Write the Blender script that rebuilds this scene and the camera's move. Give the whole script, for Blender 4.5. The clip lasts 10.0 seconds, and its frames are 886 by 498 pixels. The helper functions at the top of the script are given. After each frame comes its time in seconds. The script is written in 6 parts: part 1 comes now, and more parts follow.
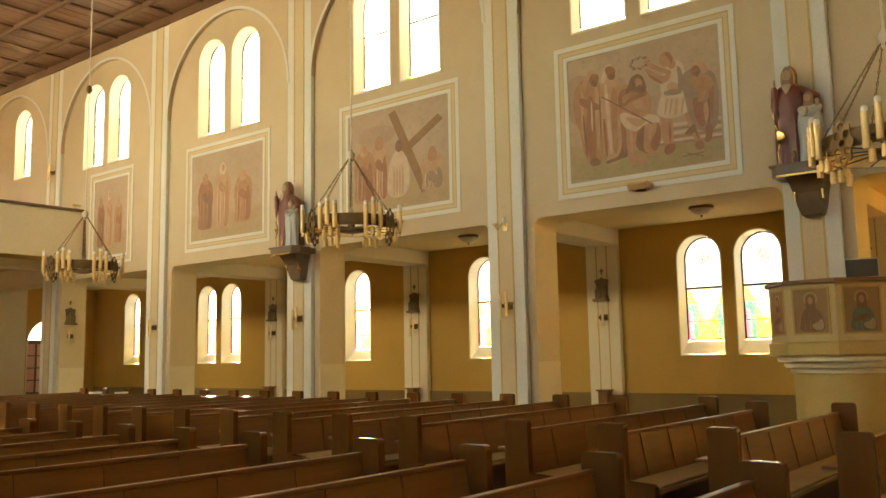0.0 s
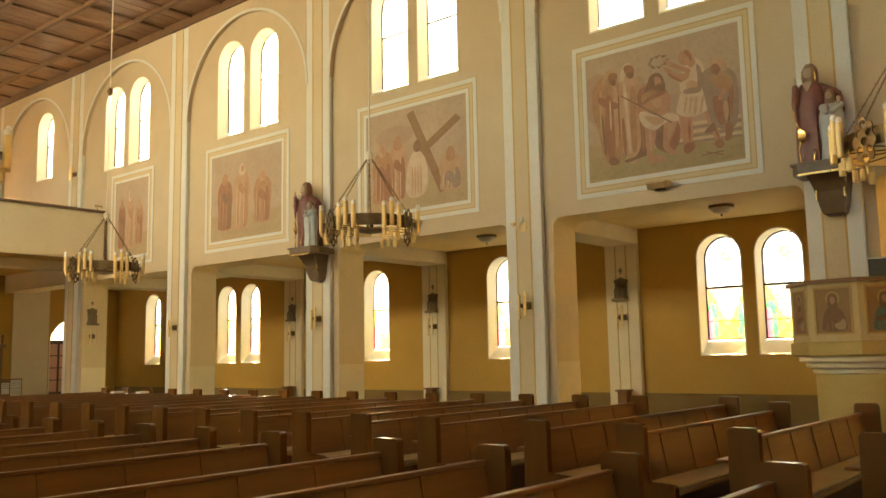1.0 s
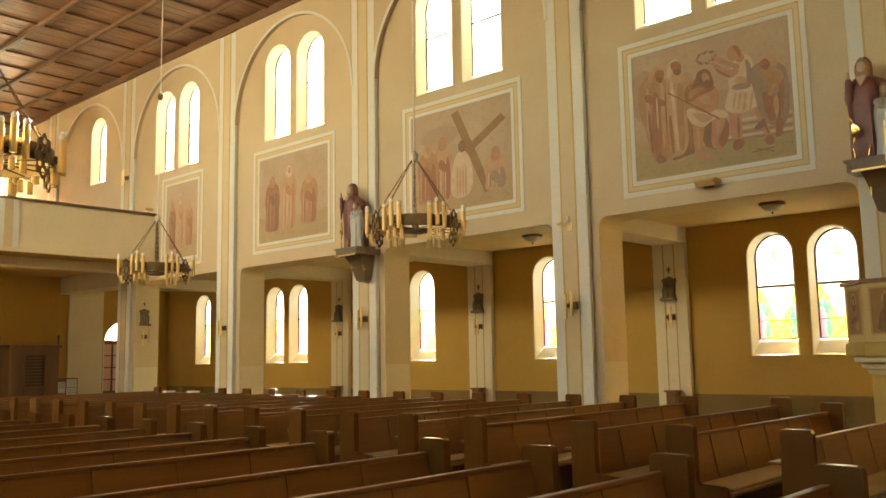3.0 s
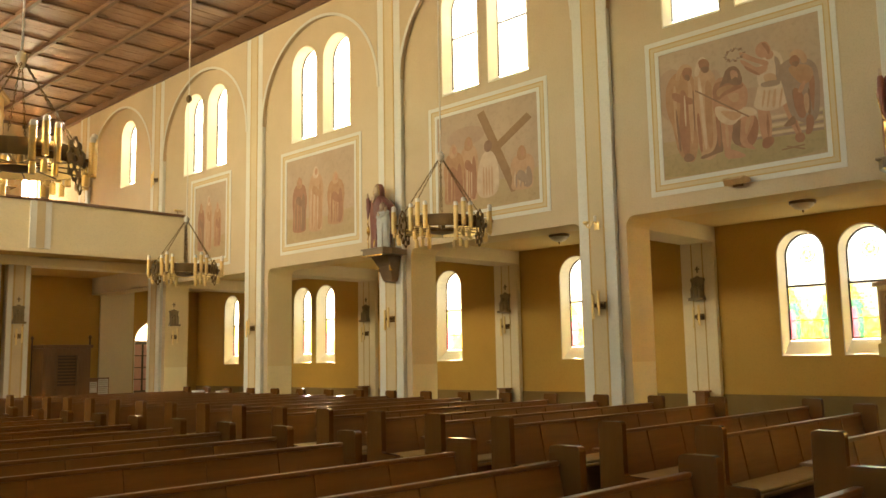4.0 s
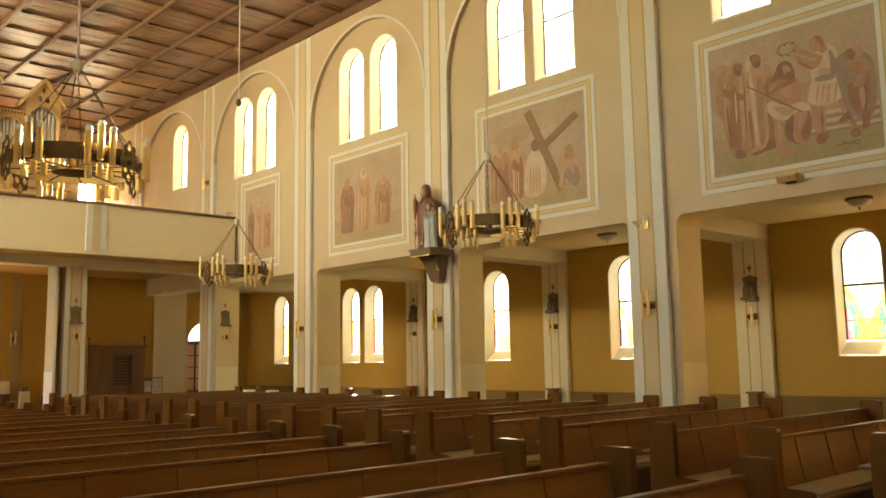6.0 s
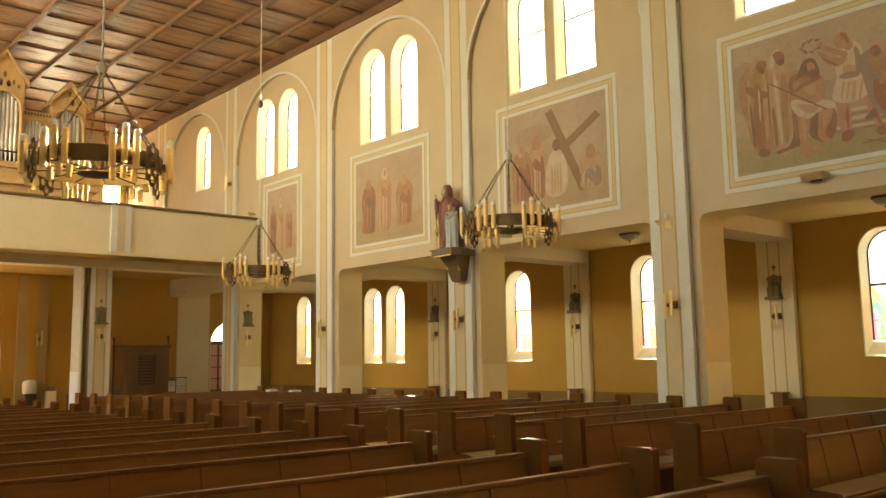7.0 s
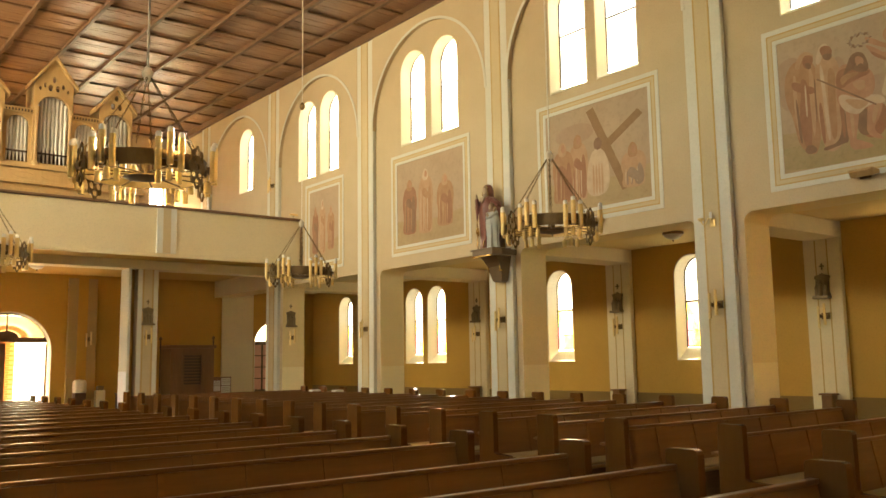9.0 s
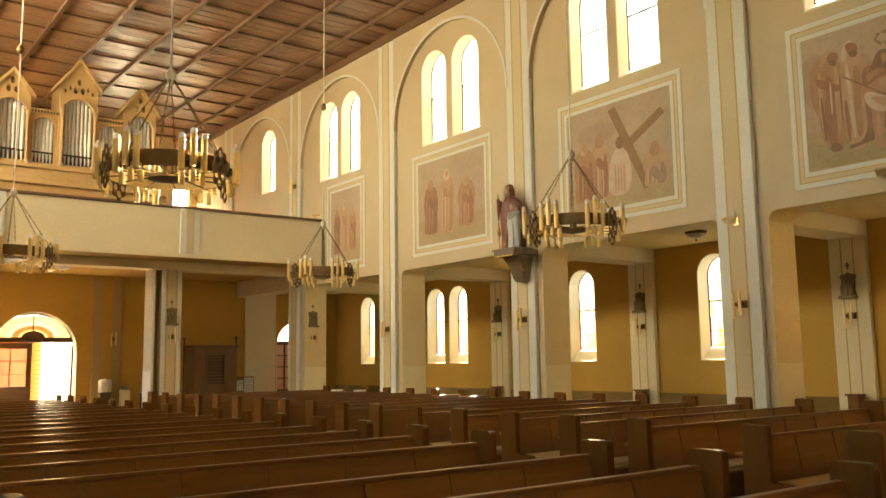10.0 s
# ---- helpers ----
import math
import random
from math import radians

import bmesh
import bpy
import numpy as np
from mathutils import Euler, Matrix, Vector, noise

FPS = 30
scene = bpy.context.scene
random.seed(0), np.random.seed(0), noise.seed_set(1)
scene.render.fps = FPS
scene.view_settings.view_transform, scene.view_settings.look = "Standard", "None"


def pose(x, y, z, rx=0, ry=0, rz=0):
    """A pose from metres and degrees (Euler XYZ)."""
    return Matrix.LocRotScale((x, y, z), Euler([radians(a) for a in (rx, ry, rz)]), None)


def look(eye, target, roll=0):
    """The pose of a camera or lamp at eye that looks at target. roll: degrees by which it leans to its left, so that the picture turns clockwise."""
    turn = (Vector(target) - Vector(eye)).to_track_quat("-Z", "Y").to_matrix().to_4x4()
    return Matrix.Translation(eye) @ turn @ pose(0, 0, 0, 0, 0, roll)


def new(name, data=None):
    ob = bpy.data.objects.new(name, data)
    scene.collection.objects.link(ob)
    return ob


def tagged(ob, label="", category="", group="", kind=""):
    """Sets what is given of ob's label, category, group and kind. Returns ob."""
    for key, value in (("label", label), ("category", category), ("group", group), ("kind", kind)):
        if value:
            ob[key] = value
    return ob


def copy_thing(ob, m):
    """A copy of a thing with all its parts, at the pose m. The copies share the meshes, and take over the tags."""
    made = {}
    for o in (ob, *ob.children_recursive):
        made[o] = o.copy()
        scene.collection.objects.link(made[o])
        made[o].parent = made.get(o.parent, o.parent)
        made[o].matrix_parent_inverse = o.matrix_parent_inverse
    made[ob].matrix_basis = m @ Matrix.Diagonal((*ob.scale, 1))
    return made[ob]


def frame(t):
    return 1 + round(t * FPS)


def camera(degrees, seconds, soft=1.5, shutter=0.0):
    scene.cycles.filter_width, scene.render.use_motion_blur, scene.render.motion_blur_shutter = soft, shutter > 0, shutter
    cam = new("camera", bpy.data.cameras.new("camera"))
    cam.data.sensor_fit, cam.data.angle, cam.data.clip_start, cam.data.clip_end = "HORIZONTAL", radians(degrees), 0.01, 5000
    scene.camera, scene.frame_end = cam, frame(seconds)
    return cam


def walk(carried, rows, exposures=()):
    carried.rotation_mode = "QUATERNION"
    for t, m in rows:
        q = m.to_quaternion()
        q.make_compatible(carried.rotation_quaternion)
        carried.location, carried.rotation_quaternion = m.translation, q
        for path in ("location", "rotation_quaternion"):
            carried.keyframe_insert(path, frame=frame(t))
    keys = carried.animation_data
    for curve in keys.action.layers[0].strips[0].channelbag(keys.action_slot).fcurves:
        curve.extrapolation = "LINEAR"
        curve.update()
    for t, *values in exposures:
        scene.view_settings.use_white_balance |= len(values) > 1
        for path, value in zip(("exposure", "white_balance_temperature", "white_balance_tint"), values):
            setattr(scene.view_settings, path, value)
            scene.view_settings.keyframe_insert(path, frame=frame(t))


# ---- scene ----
# A church nave with side aisle, organ gallery and pews. +Y runs down the nave to the organ, +X across it to the sunny aisle.
FOV = 54.22
ROWS = [(0.0, -51.694, 7.117, 1.068), (0.5, -51.106, 7.122, 1.066), (1.0, -50.467, 7.138, 1.062), (1.5, -49.788, 7.148, 1.055),
        (2.0, -48.998, 7.165, 1.050), (2.5, -48.270, 7.180, 1.036), (4.0, -45.678, 7.236, 1.012), (4.5, -44.891, 7.249, 1.000),
        (5.0, -44.008, 7.273, 0.985), (5.5, -43.253, 7.285, 0.965), (7.0, -41.115, 7.325, 0.932), (7.5, -40.399, 7.338, 0.918),
        (8.0, -39.656, 7.354, 0.908), (8.5, -39.063, 7.368, 0.896), (9.0, -38.384, 7.383, 0.882), (9.5, -37.731, 7.391, 0.866),
        (10.0, -36.963, 7.404, 0.840)]
EYE_Z = 1.56
EXPOSURE = 6.75
cam = camera(FOV, 10.0, soft=1.6)
walk(cam, [(t, pose(0, 0, EYE_Z, 90 + p, r, y)) for t, y, p, r in ROWS],
     exposures=[(0.0, EXPOSURE, 7100, 7), (10.0, EXPOSURE, 7100, 7)])

# ---- world and light ----
SUN_AZ, SUN_EL = 37.2, 17.3
world = bpy.data.worlds.new("sky")
scene.world = world
world.use_nodes = True
wn = world.node_tree
sky = wn.nodes.new("ShaderNodeTexSky")
sky.sky_type = "NISHITA"
sky.sun_disc = False
sky.sun_elevation, sky.sun_rotation = radians(SUN_EL), radians(SUN_AZ)
sky.dust_density = 2.0
wn.links.new(sky.outputs["Color"], wn.nodes["Background"].inputs["Color"])
wn.nodes["Background"].inputs["Strength"].default_value = 0.05

SUN_DIR = Vector((math.sin(radians(SUN_AZ)) * math.cos(radians(SUN_EL)), math.cos(radians(SUN_AZ)) * math.cos(radians(SUN_EL)), math.sin(radians(SUN_EL))))
sun_data = bpy.data.lights.new("sun", "SUN")
sun_data.energy, sun_data.angle, sun_data.color = 5.0, radians(0.53), (1.0, 0.86, 0.66)
sun = new("sun", sun_data)
sun.matrix_world = look(SUN_DIR * 60, (0, 0, 0))


def window_lamp(x, y, z, wide, high, toward, watts, colour=(1.0, 0.93, 0.82)):
    """Daylight standing in a window opening. toward: +1 shines to +X, -1 to -X."""
    data = bpy.data.lights.new("window_daylight", "AREA")
    data.shape, data.size, data.size_y, data.energy, data.color = "RECTANGLE", wide, high, watts, colour
    ob = new("window_daylight", data)
    ob.matrix_world = look((x, y, z), (x + toward, y, z))
    return ob


# ---- plan ----
MID = 5.72                      # the nave's middle line
WX = 11.90                      # face of the arcade wall
WT = 0.70                       # its thickness over the piers
CT, LEDGE_Z = 0.34, 5.9         # thickness of the clerestory, and where it sets back
AX = 15.65                      # face of the aisle's outer wall
AT = 0.40
PIL = [-6.78, -1.83, 3.12, 7.96, 12.97, 17.95, 22.92, 27.9]   # pilaster middles
PILW, PILD = 0.70, 0.10
PIER = [(p - 0.50, p + 0.38) for p in PIL]
APIL = [-6.65, -1.70, 3.25, 8.18, 13.08, 18.07, 23.08, 28.05]         # pilasters on the aisle wall
BAYC = [-4.35, 0.6, 5.55, 10.42, 15.42, 20.45, 25.35]
CLER_SILL, CLER_TOP, CLER_W = 6.68, 8.95, 0.98
AISLE_WIN = [-4.37, 0.63, 5.67, 10.61, 15.59, 20.57, 25.55]
AW_SILL, AW_TOP, AW_W = 1.50, 3.77, 0.88
CEIL = 9.90
SPRING = 3.78                   # underside of the arcade
AISLE_CEIL = 4.02
YF, YB, YB2 = -9.0, 27.2, 31.0  # front wall, door wall, wall behind the organ
GAL_Y, GAL_Z0, GAL_Z1 = 21.25, 4.27, 5.55
PILLAR_Y = 22.4

for k, c in enumerate(BAYC):
    window_lamp(2 * MID - WX - 0.40, c, 7.8, 2.1, 2.0, 1, (0.2, 0.2, 0.3, 3.6, 11.0, 13.0, 10.0)[k], (1.0, 0.93, 0.80))

# ---- materials ----


def nodes_of(name):
    m = bpy.data.materials.new(name)
    m.use_nodes = True
    nt = m.node_tree
    return m, nt, nt.nodes["Principled BSDF"]


def noise_node(nt, scale, detail=4.0, rough=0.6, stretch=None):
    co = nt.nodes.new("ShaderNodeTexCoord")
    n = nt.nodes.new("ShaderNodeTexNoise")
    n.inputs["Scale"].default_value, n.inputs["Detail"].default_value, n.inputs["Roughness"].default_value = scale, detail, rough
    mp = nt.nodes.new("ShaderNodeMapping")
    if stretch:
        mp.inputs["Scale"].default_value = stretch
    info = nt.nodes.new("ShaderNodeObjectInfo")
    mul = nt.nodes.new("ShaderNodeMath")
    mul.operation = "MULTIPLY"
    mul.inputs[1].default_value = 37.0
    nt.links.new(info.outputs["Random"], mul.inputs[0])
    nt.links.new(co.outputs["Object"], mp.inputs["Vector"])
    nt.links.new(mul.outputs[0], mp.inputs["Location"])
    nt.links.new(mp.outputs["Vector"], n.inputs["Vector"])
    return n


def mix_rgb(nt, fac, a, b, mode="MIX"):
    mx = nt.nodes.new("ShaderNodeMix")
    mx.data_type, mx.blend_type = "RGBA", mode
    for sock, val in ((mx.inputs[0], fac), (mx.inputs[6], a), (mx.inputs[7], b)):
        if isinstance(val, bpy.types.NodeSocket):
            nt.links.new(val, sock)
        elif isinstance(val, (int, float)):
            sock.default_value = val
        else:
            sock.default_value = (*val[:3], 1)
    return mx.outputs[2]


def ramp(nt, src, lo, hi):
    r = nt.nodes.new("ShaderNodeMapRange")
    r.inputs["From Min"].default_value, r.inputs["From Max"].default_value = lo, hi
    nt.links.new(src, r.inputs["Value"])
    return r.outputs["Result"]


def surface(name, base, other, rough=0.6, metal=0.0, big=0.8, fine=25.0, bump=0.15, bump_dist=0.004, stretch=None, spec=0.5, rvar=0.12, coat=0.0, speck=0.72):
    """A paint, plaster, stone, wood or metal: two scales of colour change, uneven gloss and fine relief."""
    m, nt, b = nodes_of(name)
    n1 = noise_node(nt, big, 5.0, 0.65, stretch)
    n2 = noise_node(nt, fine, 3.0, 0.6, stretch)
    c1 = mix_rgb(nt, ramp(nt, n1.outputs["Fac"], 0.3, 0.72), base, other)
    dark = tuple(c * speck for c in base)
    c2 = mix_rgb(nt, ramp(nt, n2.outputs["Fac"], 0.5, 0.95), c1, dark)
    nt.links.new(c2, b.inputs["Base Color"])
    rr = nt.nodes.new("ShaderNodeMapRange")
    rr.inputs["To Min"].default_value, rr.inputs["To Max"].default_value = max(rough - rvar, 0.03), min(rough + rvar, 1.0)
    nt.links.new(n1.outputs["Fac"], rr.inputs["Value"])
    nt.links.new(rr.outputs["Result"], b.inputs["Roughness"])
    b.inputs["Metallic"].default_value = metal
    b.inputs["Specular IOR Level"].default_value = spec
    b.inputs["Coat Weight"].default_value = coat
    if bump:
        bp = nt.nodes.new("ShaderNodeBump")
        bp.inputs["Strength"].default_value, bp.inputs["Distance"].default_value = bump, bump_dist
        nt.links.new(n2.outputs["Fac"], bp.inputs["Height"])
        nt.links.new(bp.outputs["Normal"], b.inputs["Normal"])
    return m


M = {}
M["nave_wall"] = surface("nave_plaster", (0.53, 0.42, 0.28), (0.46, 0.355, 0.225), 0.8, big=0.5, fine=40, bump=0.2)
M["aisle_wall"] = surface("ochre_plaster", (0.50, 0.288, 0.050), (0.425, 0.24, 0.040), 0.75, big=0.4, fine=30, bump=0.25)
M["cream"] = surface("cream_plaster", (0.72, 0.62, 0.42), (0.66, 0.56, 0.37), 0.75, big=0.6, fine=40)
M["end_tan"] = surface("dull_tan_plaster", (0.42, 0.30, 0.13), (0.36, 0.25, 0.105), 0.75, big=0.6, fine=40)
M["pier"] = surface("pier_cream_plaster", (0.77, 0.63, 0.35), (0.71, 0.575, 0.31), 0.75, big=0.6, fine=40)
M["band"] = surface("pale_grey_paint", (0.62, 0.61, 0.56), (0.56, 0.55, 0.50), 0.75, big=0.6, fine=40)
M["tan"] = surface("tan_strip_paint", (0.56, 0.45, 0.28), (0.50, 0.395, 0.24), 0.75, big=0.8, fine=40)
M["gold_paint"] = surface("gold_line_paint", (0.50, 0.32, 0.10), (0.42, 0.27, 0.09), 0.55, big=2, fine=50, bump=0.05)
M["dado_cream"] = surface("repainted_cream", (0.85, 0.75, 0.48), (0.80, 0.70, 0.44), 0.7, big=0.9, fine=40)
M["white_trim"] = surface("white_reveal_paint", (0.76, 0.70, 0.55), (0.70, 0.64, 0.50), 0.7, big=1.0, fine=50)
M["aisle_ceiling"] = surface("aisle_ceiling_paint", (0.78, 0.60, 0.27), (0.70, 0.53, 0.23), 0.75, big=0.4, fine=30)
M["wainscot"] = surface("brown_dado_paint", (0.22, 0.135, 0.036), (0.18, 0.105, 0.028), 0.85, big=0.8, fine=30)
M["floor"] = surface("stone_floor", (0.30, 0.26, 0.21), (0.24, 0.21, 0.17), 0.35, big=0.7, fine=18, bump=0.1)
M["pew"] = surface("pew_wood", (0.215, 0.092, 0.022), (0.165, 0.069, 0.016), 0.44, big=1.2, fine=6, bump=0.05, stretch=(1.0, 16.0, 16.0), rvar=0.06, speck=0.84, spec=0.35)
M["pew_rail"] = surface("pew_rail_wood", (0.20, 0.085, 0.024), (0.16, 0.067, 0.019), 0.34, big=1.2, fine=5, bump=0.03, stretch=(1.0, 16.0, 16.0), rvar=0.05, speck=0.86, spec=0.35)
# Darker copy of the pew wood: the ends' shade is in the colour.
M["pew_end"] = surface("pew_end_wood", (0.135, 0.056, 0.014), (0.115, 0.047, 0.012), 0.22, big=1.2, fine=5, bump=0.03, stretch=(9.0, 9.0, 1.0), rvar=0.04, speck=0.90, spec=0.22)
M["pew_seat"] = surface("pew_seat_wood", (0.40, 0.22, 0.07), (0.32, 0.17, 0.05), 0.34, big=1.6, fine=9, bump=0.1, stretch=(1.0, 14.0, 14.0), rvar=0.08)
M["pad"] = surface("tan_pad_cloth", (0.43, 0.30, 0.125), (0.36, 0.245, 0.10), 0.85, big=3, fine=60, bump=0.3)
M["ceil_wood"] = surface("ceiling_wood", (0.27, 0.138, 0.074), (0.21, 0.106, 0.056), 0.38, big=1.2, fine=8, bump=0.15, stretch=(1.0, 12.0, 12.0))
M["beam_wood"] = surface("ceiling_beam_wood", (0.165, 0.086, 0.044), (0.13, 0.068, 0.034), 0.45, big=1.2, fine=8, bump=0.15)
M["lead"] = surface("dark_iron", (0.05, 0.045, 0.04), (0.07, 0.06, 0.05), 0.5, metal=0.6, bump=0.1)

# ---- building helpers ----


def part(name, bm, mat, parent=None, label="", smooth=False):
    """One mesh object out of a bmesh, under a thing or a part."""
    me = bpy.data.meshes.new(name)
    bmesh.ops.recalc_face_normals(bm, faces=bm.faces)
    if smooth:
        for e in bm.edges:
            e.smooth = not (len(e.link_faces) == 2 and e.calc_face_angle(0) > 0.6)
    bm.to_mesh(me)
    bm.free()
    me.materials.append(mat)
    if smooth:
        for f in me.polygons:
            f.use_smooth = True
    ob = new(name, me)
    if parent is not None:
        ob.parent = parent
    return tagged(ob, label=label) if label else ob


def thing(name, label, category, m=None, group="", kind=""):
    ob = new(name)
    ob.empty_display_size = 0.2
    if m is not None:
        ob.matrix_world = m
    return tagged(ob, label, category, group, kind)


def share(ob, parent, m):
    """Another object on the same mesh, under parent."""
    o = bpy.data.objects.new(ob.name.split(".")[0], ob.data)
    scene.collection.objects.link(o)
    o.parent = parent
    o.matrix_local = m
    return o


def box(bm, x0, x1, y0, y1, z0, z1, b=0.0):
    vs = [bm.verts.new(p) for p in ((x0, y0, z0), (x1, y0, z0), (x1, y1, z0), (x0, y1, z0), (x0, y0, z1), (x1, y0, z1), (x1, y1, z1), (x0, y1, z1))]
    fs = [bm.faces.new([vs[i] for i in q]) for q in ((3, 2, 1, 0), (4, 5, 6, 7), (0, 1, 5, 4), (1, 2, 6, 5), (2, 3, 7, 6), (3, 0, 4, 7))]
    if b:
        es = list({e for f in fs for e in f.edges})
        bmesh.ops.bevel(bm, geom=es, offset=b, segments=2, profile=0.5, affect="EDGES")
    return bm


def boxed(*a, b=0.0):
    return box(bmesh.new(), *a, b=b)


def prism(bm, outer, holes, d0, d1, put):
    """A flat slab from outline and holes in (u, v), between depths d0 and d1; put(u, v, d) gives the place."""
    from mathutils.geometry import tessellate_polygon
    loops = [outer] + list(holes)
    tris = tessellate_polygon([[Vector((u, v, 0)) for u, v in lp] for lp in loops])
    flat = [p for lp in loops for p in lp]
    a = [bm.verts.new(put(u, v, d0)) for u, v in flat]
    b = [bm.verts.new(put(u, v, d1)) for u, v in flat]
    for t in tris:
        if len(set(t)) == 3:
            bm.faces.new([a[i] for i in t])
            bm.faces.new([b[i] for i in reversed(t)])
    at = 0
    for lp in loops:
        n = len(lp)
        for i in range(n):
            j = (i + 1) % n
            bm.faces.new([a[at + i], a[at + j], b[at + j], b[at + i]])
        at += n
    return bm


def arch(c, w, z0, z1, n=14, rise=None):
    """Outline of a round-headed opening, w wide about c, from z0 to the crown z1."""
    r = w / 2
    rise = r if rise is None else rise
    pts = [(c - r, z0), (c + r, z0)]
    for i in range(n + 1):
        a = math.pi * i / n
        pts.append((c + r * math.cos(a), z1 - rise + rise * math.sin(a)))
    return pts


def rect(u0, u1, v0, v1):
    return [(u0, v0), (u1, v0), (u1, v1), (u0, v1)]


def onX(x):
    return lambda u, v, d: (x + d, u, v)


def onY(y):
    return lambda u, v, d: (u, y + d, v)


def onZ(z):
    return lambda u, v, d: (u, v, z + d)


def lathe(bm, prof, n=20, m=None, close=True):
    """Turns (r, z) pairs round z."""
    m = m or Matrix.Identity(4)
    rings = []
    for r, z in prof:
        rings.append([bm.verts.new(m @ Vector((r * math.cos(2 * math.pi * i / n), r * math.sin(2 * math.pi * i / n), z))) for i in range(n)])
    for a, b in zip(rings, rings[1:]):
        for i in range(n):
            j = (i + 1) % n
            bm.faces.new([a[i], a[j], b[j], b[i]])
    if close:
        bm.faces.new(rings[0][::-1])
        bm.faces.new(rings[-1])
    return bm


def rod(bm, p, q, r, n=8):
    p, q = Vector(p), Vector(q)
    m = Matrix.Translation(p) @ (q - p).to_track_quat("Z", "Y").to_matrix().to_4x4()
    return lathe(bm, [(r, 0), (r, (q - p).length)], n, m)


def loft(bm, rings, closed=True):
    """Skin over rings of points, all of one length."""
    vs = [[bm.verts.new(p) for p in r] for r in rings]
    n = len(vs[0])
    for a, b in zip(vs, vs[1:]):
        for i in range(n):
            j = (i + 1) % n
            bm.faces.new([a[i], a[j], b[j], b[i]])
    if closed:
        bm.faces.new(vs[0][::-1])
        bm.faces.new(vs[-1])
    return bm


def structure(name, bm, mat, label, category):
    return tagged(part(name, bm, mat), label, category, kind="structure")

# ---- large structure ----
structure("ground", prism(bmesh.new(), rect(-600, 600, -600, 600), [], -0.3, -0.12, onZ(0)),
          surface("outside_ground", (0.25, 0.23, 0.17), (0.16, 0.17, 0.09), 0.9, big=0.05, fine=2), "dry grass and paving round the church", "ground")
structure("floor", boxed(-5.2, 16.3, YF - 0.5, YB2 + 0.5, -0.3, 0.0), M["floor"], "worn grey stone church floor", "floor")


def arcade_outline():
    r, pts = 0.16, [(YF, 0.0)]
    for a, b in zip(PIER, PIER[1:]):
        u0, u1 = a[1], min(b[0], 27.3)
        pts += [(u0, 0.0), (u0, SPRING - r)]
        pts += [(u0 + r - r * math.cos(i * math.pi / 8), SPRING - r + r * math.sin(i * math.pi / 8)) for i in range(1, 5)]
        pts += [(u1 - r + r * math.sin(i * math.pi / 8), SPRING - r + r * math.cos(i * math.pi / 8)) for i in range(0, 4)]
        pts += [(u1, SPRING - r), (u1, 0.0)]
    return pts + [(YB2, 0.0), (YB2, LEDGE_Z), (YF, LEDGE_Z)]


CLER = [(c + s, CLER_SILL, CLER_TOP) for c in BAYC[:-1] for s in (-0.6, 0.6)] + [(24.92, 6.95, 9.0)]
cler_holes = [arch(c, CLER_W, z0, z1) for c, z0, z1 in CLER]
bm = prism(bmesh.new(), arcade_outline(), [], 0, WT, onX(WX))
prism(bm, rect(YF, YB2, LEDGE_Z, CEIL), cler_holes, 0, CT, onX(WX))
ar = structure("wall_arcade_sunny", bm, M["nave_wall"],
               "beige plastered nave wall over square arcade openings, pier sides in lit cream", "wall")
# Pier sides in a brighter cream: the light they catch is in the colour.
ar.data.materials.append(M["pier"])
for f in ar.data.polygons:
    if abs(f.normal.x) < 0.5 and f.center.z < SPRING + 0.2:
        f.material_index = 1
bm = prism(bmesh.new(), arcade_outline(), [], -WT, 0, onX(2 * MID - WX))
prism(bm, rect(YF, YB2, LEDGE_Z, CEIL), cler_holes, -CT, 0, onX(2 * MID - WX))
structure("wall_arcade_shady", bm, M["nave_wall"],
          "beige plastered nave wall opposite the sun", "wall")
AWIN = [c + s for c in AISLE_WIN for s in (-0.55, 0.55) if c + s < 25.5]
aisle_holes = [arch(c, AW_W, AW_SILL, AW_TOP) for c in AWIN]
structure("wall_aisle_sunny", prism(bmesh.new(), rect(YF, YB + 0.4, 0, 4.6), aisle_holes, 0, AT, onX(AX)), M["aisle_wall"],
          "ochre plastered aisle wall with round-headed windows", "wall")
structure("wall_aisle_shady", prism(bmesh.new(), rect(YF, YB + 0.4, 0, 4.6), aisle_holes, -AT, 0, onX(2 * MID - AX)), M["aisle_wall"],
          "ochre plastered aisle wall opposite the sun", "wall")
structure("wall_front", boxed(-5.0, 16.4, YF - 0.4, YF, 0, 10.4), M["cream"], "plain cream end wall", "wall")

DOOR_C, DOOR_W, DOOR_TOP = 5.72, 2.34, 3.17
SIDE_DOOR_C = 14.1
structure("wall_door_end", prism(bmesh.new(), rect(-5.0, 16.4, 0, 4.35), [arch(DOOR_C, DOOR_W, 0.0, DOOR_TOP, 20)[::1], arch(SIDE_DOOR_C, 1.5, 0.0, 3.0)], 0, 0.45, onY(YB)),
          M["aisle_wall"], "ochre end wall under the organ gallery", "wall")
structure("wall_organ_end", prism(bmesh.new(), rect(-1.5, 13.0, 4.3, 10.2), [rect(8.64, 9.60, 6.3, 8.2), rect(11.0, 11.6, 6.3, 8.2)], 0, 0.5, onY(YB2)), M["nave_wall"],
          "beige wall behind the organ with bright windows", "wall")

